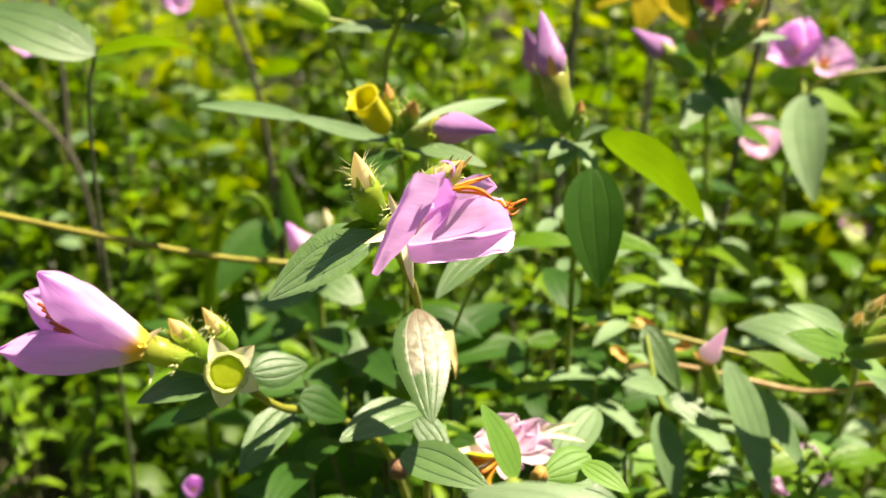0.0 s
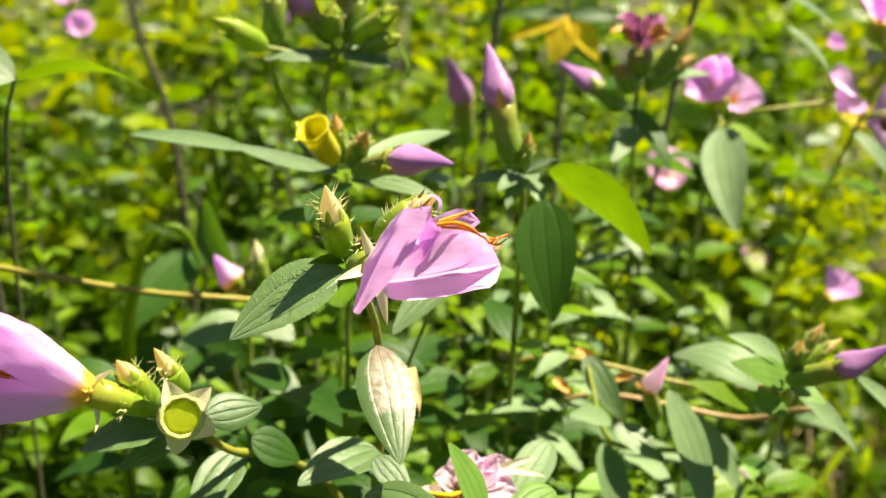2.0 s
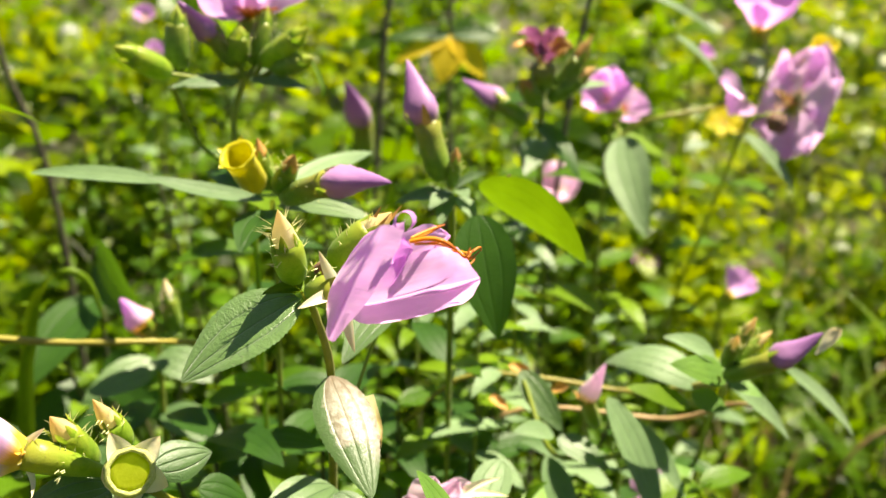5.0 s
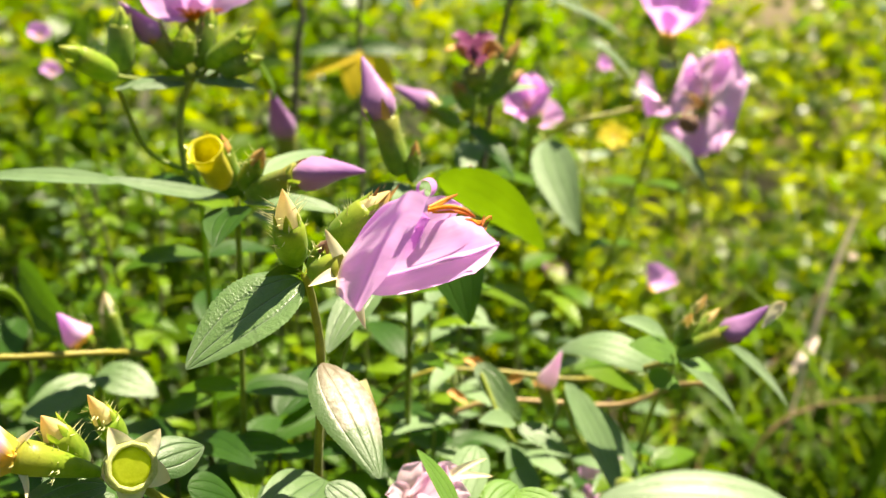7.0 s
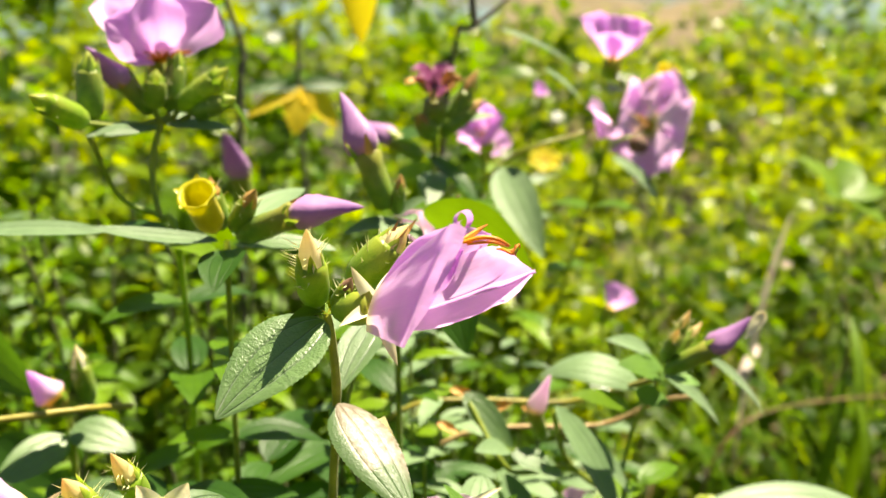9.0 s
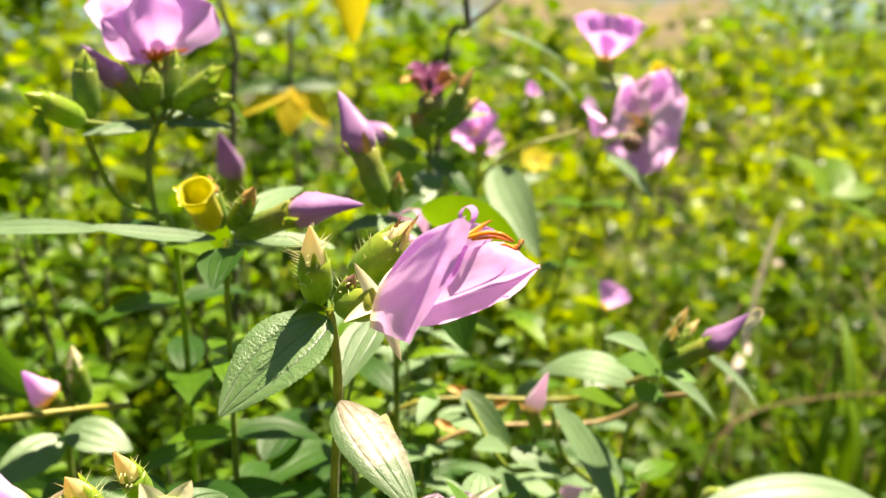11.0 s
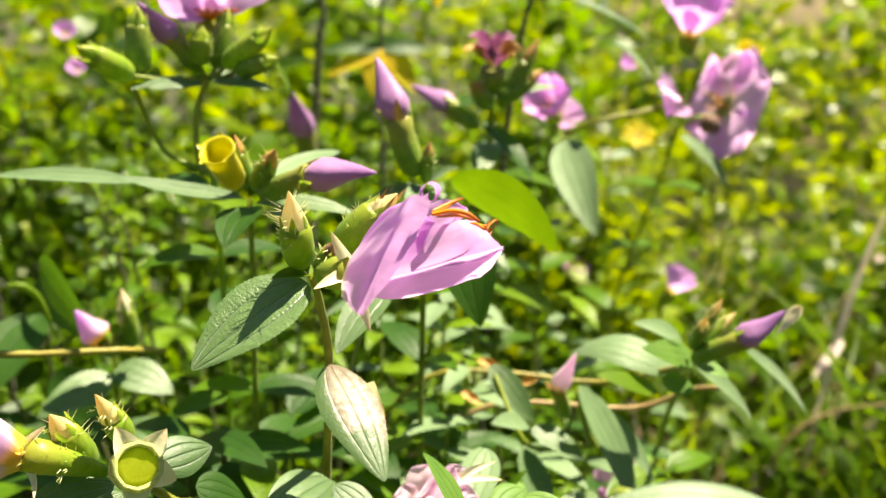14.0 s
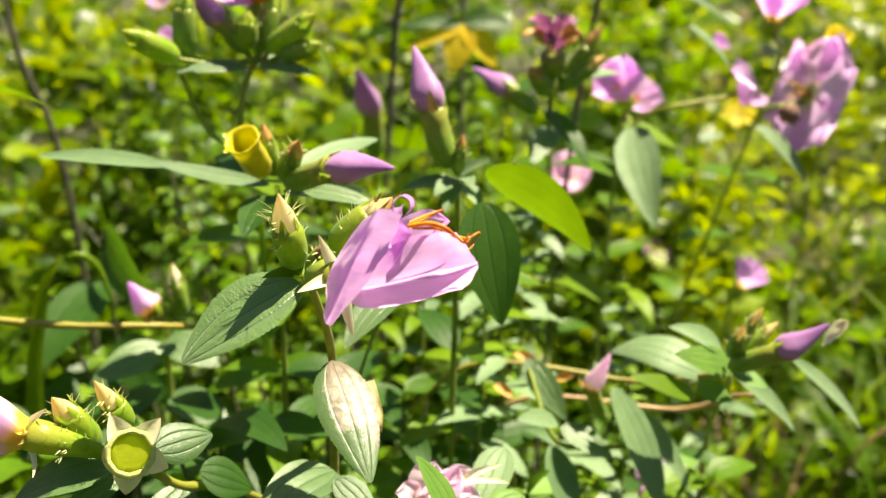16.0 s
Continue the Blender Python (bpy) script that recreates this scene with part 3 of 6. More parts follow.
# the bloom: a short urn, cream sepals, crumpled petals, curled stamens
FB = Vector((-0.0090, 0.2530, 0.6105))
flower = part("flower", lathe(bmesh.new(), (-0.0160, 0.2655, 0.6070), FB, [(0, 0.0012), (0.1, 0.0026), (0.3, 0.0042), (0.6, 0.0048), (0.9, 0.0044), (1.0, 0.0046), (1.02, 0.001)], 14), CALYX, main, "half-closed pink bloom with orange stamens")
for tip, up in (((-0.0136, 0.2569, 0.6217), (-0.7, -0.4, 0.5)), ((-0.0205, 0.2496, 0.6074), (-0.5, -0.6, 0.6)), ((-0.0053, 0.2463, 0.5953), (-0.5, -0.8, 0.0)), ((0.002, 0.262, 0.618), (0.3, 0.3, 0.8))):
    leaf(flower, FB + (Vector(tip) - FB) * 0.18 + Vector((0.001, 0, 0)), tip, up, 0.0062, CREAM, "sepal", half=half_sepal, nu=8, nv=6, cup=0.55, bend=0.05, hook=-0.06)
# front petal: broad at its heel, its outer face shown, the end margin turned back
part("petal", lofted([((-0.0128, 0.2500, 0.6050), (-0.0105, 0.2480, 0.6165)), ((-0.0142, 0.2370, 0.6072), (-0.0088, 0.2350, 0.6260)), ((-0.0160, 0.2222, 0.6098), (-0.0042, 0.2180, 0.6385)), ((-0.0146, 0.2230, 0.6094), (0.0020, 0.2205, 0.6368))], (-0.0018, -0.0010, 0.0014), 0.0020, 12, 20, 2.3, 0.0045), PETAL, flower, "broad lilac-pink petal with its margin turned back")
# upper petal behind it, lit along its top, running up to the curled ring
part("petal", lofted([((-0.0105, 0.2500, 0.6120), (-0.0075, 0.2500, 0.6175)), ((-0.0050, 0.2370, 0.6210), (-0.0030, 0.2390, 0.6310)), ((0.0005, 0.2250, 0.6270), (0.0042, 0.2262, 0.6372))], (-0.0018, -0.0010, 0.0022), 0.0018, 12, 14, 4.4, 0.001), PETAL, flower)
# lower petal: an outward flank, and the inner face that shows above its crest
part("petal", lofted([((-0.0080, 0.2500, 0.6060), (-0.0070, 0.2480, 0.6120)), ((-0.0050, 0.2335, 0.6088), (-0.0062, 0.2300, 0.6155)), ((0.0085, 0.2318, 0.6106), (0.0110, 0.2215, 0.6215)), ((0.0206, 0.2329, 0.6125), (0.0203, 0.2185, 0.6249))], (0.0003, -0.0011, -0.0004), 0.0009, 10, 16, 5.1, 0.0012), PETAL, flower, "long pink petal with its upper half folded over")
part("petal", lofted([((-0.0060, 0.2475, 0.6120), (-0.0045, 0.2475, 0.6160)), ((-0.0060, 0.2300, 0.6146), (0.0035, 0.2330, 0.6260)), ((0.0112, 0.2216, 0.6204), (0.0130, 0.2320, 0.6285)), ((0.0204, 0.2184, 0.6243), (0.0185, 0.2330, 0.6283))], (0.0004, 0.0004, -0.0012), 0.0010, 10, 16, 1.4, 0.0), PETAL, flower)
# inner petal at the top
leaf(flower, FB + Vector((0.0040, -0.002, 0.0025)), (0.0165, 0.2340, 0.6310), (-0.3, -0.5, 0.8), 0.0110, PETAL, "petal", half=half_petal, nu=16, nv=10, cup=0.3, bend=0.05, ruffle=0.10, seed=7.7)
# deep inner petal that closes the throat
leaf(flower, FB + Vector((0.0010, -0.0015, 0.0005)), (0.0060, 0.2300, 0.6290), (-0.55, -0.55, 0.62), 0.0150, PETAL_DEEP, "petal", half=half_petal, nu=16, nv=10, cup=0.35, bend=-0.05, ruffle=0.08, seed=9.3)
# the curled ring at the upper end
curl = []
for k in range(12):
    w = -1.1 + k * 0.42
    q = 0.0031 - 0.00008 * k
    curl.append((0.0024 + q * math.cos(w), 0.2258 - 0.0003 * k, 0.6378 + q * math.sin(w)))
bm = bmesh.new()
line = smooth_path(curl, 4)
grid(bm, len(line), 5, lambda i, j: line[i] + Vector((0.0004, -0.0019, 0.0009)) * (j / 4 - 0.5) * (1.4 - 0.7 * i / len(line)), lambda i, j: (0.4 + 0.6 * i / len(line), j / 4))
part("petal_curl", bm, PETAL_DEEP, flower, "curled ring of pink petal")
for line, thick in (
    (((0.0055, 0.2290, 0.6322), (0.0100, 0.2310, 0.6332), (0.0150, 0.2335, 0.6340)), 0.00050),
    (((0.0055, 0.2290, 0.6318), (0.0095, 0.2305, 0.6326), (0.0138, 0.2330, 0.6336)), 0.00042),
    (((0.0050, 0.2285, 0.6315), (0.0095, 0.2268, 0.6325), (0.0130, 0.2250, 0.6320), (0.0158, 0.2236, 0.6302)), 0.00062),
    (((0.0060, 0.2280, 0.6310), (0.0120, 0.2262, 0.6312), (0.0165, 0.2255, 0.6296)), 0.00040),
    (((0.0165, 0.2335, 0.6268), (0.0190, 0.2325, 0.6270), (0.0210, 0.2310, 0.6270), (0.0243, 0.2330, 0.6278), (0.0248, 0.2333, 0.6266)), 0.00036),
    (((0.0165, 0.2335, 0.6262), (0.0190, 0.2325, 0.6262), (0.0215, 0.2315, 0.6254), (0.0245, 0.2335, 0.6266)), 0.00038),
    (((0.0165, 0.2330, 0.6258), (0.0190, 0.2325, 0.6255), (0.0210, 0.2305, 0.6242), (0.0232, 0.2325, 0.6252)), 0.00036),
    (((0.0155, 0.2320, 0.6275), (0.0178, 0.2305, 0.6278), (0.0192, 0.2280, 0.6270), (0.0205, 0.2285, 0.6292)), 0.00040),
    (((0.0155, 0.2325, 0.6270), (0.0182, 0.2315, 0.6272), (0.0200, 0.2295, 0.6262), (0.0222, 0.2310, 0.6280)), 0.00034)):
    part("stamen", tube(bmesh.new(), line, (thick * 0.8, thick, thick, thick * 0.4), 6, 5), STAMEN, flower)

# its leaves
leaf(main, (-0.0185, 0.2665, 0.6045), (-0.0520, 0.2603, 0.5842), (-0.50, -0.42, 0.80), 0.0285, LEAF, "leaf", "dark green leaf with toothed margin and sunken veins", nu=78, nv=24, pucker=0.042, saw=0.05, cup=0.12, bend=0.05)
leaf(main, (-0.0070, 0.2900, 0.5690), (0.0000, 0.2505, 0.5470), (0.05, -0.72, 0.70), 0.0215, LEAF_BLIGHT, "leaf", "leaf half withered to papery straw", nu=78, nv=24, pucker=0.016, saw=0.05, cup=-0.15, bend=0.04)
leaf(main, (0.0240, 0.3290, 0.5815), (-0.0006, 0.3070, 0.5650), (-0.50, -0.52, 0.70), 0.0175, LEAF, "leaf", "grey-green leaf", nu=30, nv=16, pucker=0.012, cup=0.1, bend=0.06)
stem(main, [(-0.0030, 0.314, 0.520), (0.012, 0.326, 0.560), (0.0240, 0.3290, 0.5815)], 0.0008, 0.0006, name="leaf_stalk")
leaf(main, (0.0040, 0.2830, 0.5640), (0.0082, 0.2745, 0.5500), (0.5, -0.8, 0.2), 0.0050, TAN, "withered_leaf", "curled yellowed scrap of leaf", half=half_sepal, nu=16, nv=6, cup=0.5, roll=-0.8, ruffle=0.2)

# ---- the plant with the closed flower and the empty star-shaped cup ----
starry = plant("flowering_plant", -0.005, 0.37, "flowering plant with a closed pink bloom and an empty star-shaped calyx", group="pink flowering plants")
stem(starry, [(-0.005, 0.37, 0), (-0.005, 0.365, 0.35), (-0.016, 0.335, 0.470), (-0.0380, 0.3080, 0.5140), (-0.0553, 0.2900, 0.5280), (-0.0660, 0.2770, 0.5445)], 0.0016, 0.0015, STEM_RED)
SC = Vector((-0.0676, 0.2640, 0.5560))
SF = (Vector((-0.010, 0.005, 0.690)) - SC).normalized()
cup = part("empty_calyx", lathe(bmesh.new(), SC - SF * 0.014, SC + SF * 0.001, [(0, 0.0012), (0.12, 0.0038), (0.4, 0.0062), (0.75, 0.0068), (0.95, 0.0072), (1.0, 0.0068), (1.0, 0.0056)], 24, 5, 0.03), CALYX, starry, "empty green cup with a pale rim")
part("cup_rim", lathe(bmesh.new(), SC, SC + SF * 0.0024, [(0, 0.0070), (0.4, 0.0072), (0.9, 0.0066), (1.0, 0.0060), (0.7, 0.0055), (0, 0.0053)], 30, 10, 0.025), RIM, cup)
part("cup_floor", lathe(bmesh.new(), SC - SF * 0.0004, SC + SF * 0.0024, [(0, 0.0056), (0.5, 0.0054), (0.5, 0.0040), (0.35, 0.0020), (0.40, 0.0)], 20, 5, 0.06), CUP_INSIDE, cup)
sr = (Vector((0, 0, 1)) - SF * SF.z).normalized()
for k, (w, ln, bendy) in enumerate(((20, 0.0066, 0.003), (-48, 0.0064, 0.003), (-122, 0.0060, 0.000), (168, 0.0060, -0.001), (92, 0.0020, -0.001))):
    out = Matrix.Rotation(radians(w), 3, SF) @ sr
    leaf(cup, SC + out * 0.0052, SC + out * (0.0058 + ln) + SF * bendy, SF, 0.0108, CREAM if k < 2 else BUD_TIP, "sepal", "white pointed sepal" if k < 2 else "sepal browned at its tip", half=half_sepal, nu=9, nv=6, cup=0.35, hook=0.1)
fb = Vector((-0.0962, 0.2730, 0.5600))
cl = part("flower", lathe(bmesh.new(), (-0.0755, 0.2790, 0.5480), fb, [(0, 0.0014), (0.15, 0.0023), (0.45, 0.0036), (0.8, 0.0049), (1.0, 0.0048), (1.02, 0.001)], 14), CALYX, starry, "closed pink bloom with a yellow heel")
for tip, up, w, cp, sd in (
    ((-0.1222, 0.2580, 0.5925), (0.1, -0.50, 0.87), 0.0180, -0.80, 1.0), ((-0.1385, 0.2580, 0.5655), (-0.05, -0.70, 0.70), 0.0170, -0.75, 2.0), ((-0.1335, 0.2700, 0.5800), (-0.15, -0.8, 0.55), 0.0200, -0.35, 3.0),
    ((-0.1330, 0.2800, 0.5700), (0.0, 0.6, 0.6), 0.0180, -0.5, 4.0), ((-0.1260, 0.2700, 0.5610), (0.1, -0.5, -0.8), 0.0130, -0.6, 5.0)):
    leaf(cl, fb + (Vector(tip) - fb) * 0.02, tip, up, w, PETAL_LIGHT, "petal", half=half_broad, nu=24, nv=16, cup=cp, bend=0.10, ruffle=0.09, seed=sd)
for k in range(6):
    q = fb + Vector((-0.012 - 0.001 * k, -0.004, 0.002 + 0.0012 * k))
    part("stamen", tube(bmesh.new(), (fb, q, q + Vector((-0.014, -0.004, 0.006 + 0.001 * k))), (0.0009, 0.0010, 0.0006), 5, 4), STAMEN, cl)
leaf(cl, fb + Vector((0.001, -0.001, -0.003)), fb + Vector((0.0035, -0.004, -0.0125)), (-0.4, -0.9, 0.0), 0.0036, CREAM, "sepal", half=half_sepal, nu=10, nv=4, cup=0.6, roll=1.1, roll_from=0.2)
leaf(cl, fb + Vector((0.001, 0.001, 0.003)), fb + Vector((0.006, -0.001, 0.008)), (-0.4, -0.7, 0.4), 0.0034, CREAM, "sepal", half=half_sepal, nu=8, nv=4, cup=0.5)
bristles(cl, (-0.0755, 0.2790, 0.5480), fb, 0.0050, 26, (0.5, 1.0), 0.003, 31)
green_bud(starry, (-0.0800, 0.2860, 0.5470), (-0.0895, 0.2770, 0.5690), 0.0046, 30, label="green bud with a tan tip", seed=12, hair=0.0036, neck=0.62)
green_bud(starry, (-0.0690, 0.2800, 0.5560), (-0.0772, 0.2745, 0.5745), 0.0038, 24, label="small tan bud with bristles", seed=13, neck=0.45, hair=0.003)
leaf(starry, (-0.0622, 0.2755, 0.5500), (-0.0450, 0.2870, 0.5475), (0.05, -0.75, 0.66), 0.0150, LEAF, "leaf", nu=30, nv=24, pucker=0.03, cup=-0.2, bend=0.08)
leaf(starry, (-0.0740, 0.2780, 0.5440), (-0.1020, 0.2720, 0.5400), (-0.1, -0.35, 0.93), 0.0170, LEAF, "leaf", nu=30, nv=24, pucker=0.03, cup=0.25, bend=0.06, hook=0.05)
leaf(starry, (-0.0720, 0.2800, 0.5400), (-0.0900, 0.2700, 0.5330), (0.1, -0.55, 0.8), 0.0095, LEAF, "leaf", nu=20, nv=16, pucker=0.03, bend=0.05)
leaf(starry, (-0.0540, 0.2990, 0.5230), (-0.0690, 0.2760, 0.5080), (-0.10, -0.60, 0.78), 0.0175, LEAF, "leaf", nu=30, nv=24, pucker=0.04, cup=0.15, bend=0.06)
leaf(starry, (-0.0500, 0.2950, 0.5300), (-0.0330, 0.3000, 0.5180), (0.1, -0.5, 0.85), 0.0170, LEAF_DARK, "leaf", nu=20, nv=16, pucker=0.04, bend=0.06)

# ---- low plant with the withered flower under the bloom ----
low = plant("flowering_plant", 0.02, 0.36, "low leafy plant with a withered pink bloom", group="pink flowering plants")
stem(low, [(0.02, 0.36, 0), (0.015, 0.345, 0.30), (0.008, 0.315, 0.45), (0.014, 0.300, 0.502), (0.018, 0.296, 0.510)], 0.0018, 0.0014, STEM)
wf = part("flower", lathe(bmesh.new(), (0.0240, 0.302, 0.502), (0.0262, 0.2945, 0.5110), [(0, 0.0012), (0.3, 0.0036), (0.8, 0.004), (1, 0.0036), (1.02, 0.001)], 12), CALYX, low, "withered pink bloom with orange stamens")
for tip, up, w, sd in (((0.0450, 0.2860, 0.5140), (0, -0.5, 0.85), 0.012, 1.0), ((0.0440, 0.2940, 0.5210), (0.1, -0.6, 0.7), 0.012, 2.0), ((0.0330, 0.2830, 0.5100), (0, -0.8, 0.5), 0.012, 3.0), ((0.0300, 0.2950, 0.5250), (-0.2, -0.6, 0.7), 0.013, 4.0), ((0.0150, 0.2880, 0.5190), (-0.3, -0.6, 0.7), 0.010, 5.0), ((0.0380, 0.2920, 0.5240), (-0.1, -0.8, 0.5), 0.011, 6.0)):
    leaf(wf, (0.0235, 0.2940, 0.5090), tip, up, w, PETAL_FADED, "petal", half=half_petal, nu=22, nv=14, cup=0.6, bend=0.12, ruffle=0.14, twist=0.3, seed=sd)
for k in range(13):
    a = Vector((0.0260, 0.290, 0.511))
    b = a + Vector((-0.006 - 0.0016 * (k % 4), -0.008, 0.004 - 0.0013 * k))
    part("stamen", tube(bmesh.new(), (a, b, b + Vector((-0.008 + 0.0014 * k, -0.003, 0.003 - 0.0007 * k))), (0.0006, 0.0010, 0.0006), 5, 4), CUP_YELLOW if k % 3 == 0 else STAMEN, wf)
for a, tip in (((0.0180, 0.2900, 0.5120), (0.0035, 0.2840, 0.5140)), ((0.0380, 0.2930, 0.5180), (0.0560, 0.2900, 0.5170)), ((0.0200, 0.2900, 0.5080), (0.0080, 0.2850, 0.5020)), ((0.0400, 0.2910, 0.5200), (0.0520, 0.2880, 0.5260))):
    leaf(wf, a, tip, (0, -0.6, 0.8), 0.0044, CREAM, "sepal", half=half_sepal, nu=10, nv=4, cup=0.5, bend=0.1)
leaf(low, (0.0283, 0.2550, 0.5245), (0.0156, 0.2620, 0.5481), (0.75, -0.45, 0.62), 0.0165, LEAF_LIGHT, "leaf", "upright fresh green leaf", nu=30, nv=16, pucker=0.02, cup=0.08, bend=0.03)
leaf(low, (-0.0101, 0.2640, 0.5277), (0.0189, 0.2400, 0.5302), (0.10, -0.55, 0.83), 0.0175, LEAF, "leaf", nu=30, nv=20, pucker=0.03, cup=0.15, bend=0.06)
leaf(low, (0.0542, 0.2680, 0.5257), (0.0366, 0.2580, 0.5229), (0.0, -0.60, 0.80), 0.0150, LEAF_LIGHT, "leaf", nu=26, nv=16, pucker=0.03, cup=-0.2, bend=0.06)
leaf(low, (0.0504, 0.2620, 0.5264), (0.0645, 0.2500, 0.5233), (0.1, -0.55, 0.83), 0.0095, LEAF_LIGHT, "leaf", nu=26, nv=16, pucker=0.03, cup=0.1, bend=0.06)

leaf(low, (-0.0069, 0.2800, 0.5173), (0.0045, 0.2900, 0.5232), (-0.1, -0.70, 0.70), 0.0110, LEAF_LIGHT, "leaf", nu=20, nv=14, pucker=0.03, cup=0.2, bend=0.06)
leaf(low, (-0.0050, 0.2990, 0.5230), (-0.0325, 0.2730, 0.5250), (-0.15, -0.45, 0.88), 0.0210, LEAF, "leaf", nu=40, nv=24, pucker=0.035, cup=0.2, bend=0.06)
leaf(low, (-0.0060, 0.2880, 0.5270), (0.0060, 0.2740, 0.5185), (0.1, -0.6, 0.78), 0.0120, LEAF, "leaf", nu=24, nv=16, pucker=0.03, bend=0.06)
leaf(low, (0.0650, 0.3250, 0.5110), (0.0440, 0.2980, 0.4950), (-0.1, -0.55, 0.82), 0.0170, LEAF_PALE, "leaf", nu=24, nv=16, pucker=0.012, cup=0.2, bend=0.06)
leaf(low, (0.0410, 0.2950, 0.5000), (0.0600, 0.2880, 0.5000), (0.1, -0.55, 0.82), 0.0160, LEAF_PALE, "leaf", nu=24, nv=16, pucker=0.012, bend=0.08)
leaf(low, (0.0500, 0.2900, 0.4950), (0.0750, 0.2900, 0.4850), (0.1, -0.5, 0.85), 0.0150, LEAF, "leaf", nu=24, nv=16, pucker=0.03, bend=0.08)

part("dry_fruit", lathe(bmesh.new(), (-0.0124, 0.2840, 0.5045), (-0.0124, 0.2800, 0.5125), [(0, 0.001), (0.2, 0.0032), (0.5, 0.0040), (0.85, 0.0030), (1, 0.0012), (1.0, 0.0)], 12, 4, 0.12), BROWN, low, "round dark brown dried fruit")
part("dry_fruit", lathe(bmesh.new(), (0.0345, 0.2540, 0.5235), (0.0360, 0.2530, 0.5300), [(0, 0.001), (0.3, 0.0026), (0.7, 0.0026), (1, 0.0016), (1.0, 0.0)], 10, 5, 0.2), RUST, low)

# ---- the plant with the yellow cup and the drooping violet bud ----
cupped = plant("flowering_plant", -0.018, 0.41, "plant with a yellow seed cup, violet bud and narrow leaves", group="pink flowering plants")
stem(cupped, [(-0.018, 0.41, 0), (-0.016, 0.40, 0.35), (-0.0165, 0.385, 0.56), (-0.0185, 0.3720, 0.6070)], 0.0012, 0.0012)
CR, CB = Vector((-0.0317, 0.3585, 0.6282)), Vector((-0.0232, 0.3700, 0.6120))
cd = CR - CB
yc = part("seed_cup", lathe(bmesh.new(), CB, CR, [(0.00, 0.0012), (0.10, 0.0035), (0.30, 0.0054), (0.55, 0.0057), (0.80, 0.0056), (0.92, 0.0061), (1.00, 0.0070), (1.03, 0.0066), (0.97, 0.0054), (0.78, 0.0049), (0.42, 0.0043), (0.36, 0.0000)], 30, 5, 0.03), CUP_YELLOW, cupped, "waxy yellow cup with a flared rim")
for k in range(5):
    out = Matrix.Rotation(k * 1.257 + 0.3, 3, cd.normalized()) @ cd.orthogonal().normalized()
    leaf(yc, CR + out * 0.0064, CR + out * 0.0084 + cd.normalized() * 0.0012, cd, 0.0038, CUP_YELLOW, "lobe", half=half_sepal, nu=5, nv=4, cup=0.2)
violet_bud(cupped, (-0.0150, 0.3680, 0.6090), (-0.0010, 0.3450, 0.6195), (0.0205, 0.3300, 0.6228), 0.0055, 21, "violet bud nodding sideways", bow=0.05)
green_bud(cupped, (-0.0165, 0.3690, 0.6110), (-0.0108, 0.3560, 0.6285), 0.0042, 22, label="small dark green bud with rusty tip", seed=22, mat=CALYX_DARK, tipmat=RUST)
green_bud(cupped, (-0.0195, 0.3740, 0.6110), (-0.0235, 0.3720, 0.6320), 0.0038, 14, label="small bud with withered tip", seed=23, mat=CALYX_DARK, tipmat=RUST)
leaf(cupped, (-0.0215, 0.3730, 0.6072), (-0.0655, 0.3840, 0.6152), (0.05, -0.35, 0.95), 0.0110, LEAF_PALE, "leaf", "narrow grey-green leaf", half=half_narrow, nu=26, nv=12, cup=0.25, bend=-0.03)
leaf(cupped, (-0.0600, 0.3880, 0.6120), (-0.1105, 0.4030, 0.6140), (0.05, -0.35, 0.95), 0.0120, LEAF_PALE, "leaf", "narrow grey-green leaf", half=half_narrow, nu=26, nv=12, cup=0.25, bend=0.02)
leaf(cupped, (-0.0150, 0.3760, 0.6080), (0.0285, 0.4180, 0.6165), (0.0, -0.25, 0.97), 0.0150, LEAF_PALE, "leaf", half=half_narrow, nu=20, nv=12, cup=0.2, bend=0.04)
leaf(cupped, (-0.0190, 0.3660, 0.6050), (-0.0325, 0.3390, 0.5965), (-0.4, -0.6, 0.6), 0.0190, LEAF_DARK, "leaf", nu=20, nv=14, pucker=0.012, cup=0.2, bend=0.06)
leaf(cupped, (-0.0170, 0.3680, 0.6060), (0.0180, 0.3520, 0.6030), (0.1, -0.35, 0.93), 0.0120, LEAF, "leaf", half=half_narrow, nu=20, nv=14, pucker=0.02, cup=0.2, bend=0.05)

# ---- the plant with the tall violet buds, the dark leaf and the lime leaf ----
tall = plant("flowering_plant", 0.07, 0.42, "plant with a tall violet bud, dark leaf and lime leaf", group="pink flowering plants")
stem(tall, [(0.07, 0.42, 0), (0.066, 0.41, 0.35), (0.060, 0.392, 0.56), (0.0570, 0.3850, 0.6040)], 0.0014, 0.0014)
violet_bud(tall, (0.0520, 0.3830, 0.6105), (0.0462, 0.3876, 0.6335), (0.0400, 0.4000, 0.6590), 0.0066, 41, "tall furled violet bud on a green calyx")
green_bud(tall, (0.0560, 0.3810, 0.6080), (0.0570, 0.3780, 0.6260), 0.0030, 10, label="small rusty bud", seed=43, mat=CALYX_DARK, tipmat=RUST)
leaf(tall, (0.0600, 0.3560, 0.6030), (0.0640, 0.3340, 0.5590), (-0.25, -0.95, 0.15), 0.0270, LEAF_DARK, "leaf", "broad dark green hanging leaf", nu=40, nv=24, pucker=0.006, cup=0.15, bend=0.06)
leaf(tall, (0.0660, 0.3760, 0.6110), (0.1080, 0.3560, 0.5800), (0.45, 0.60, 0.65), 0.0340, LEAF_LIME, "leaf", "bright lime leaf lit from behind", nu=24, nv=16, cup=0.1, bend=0.10)
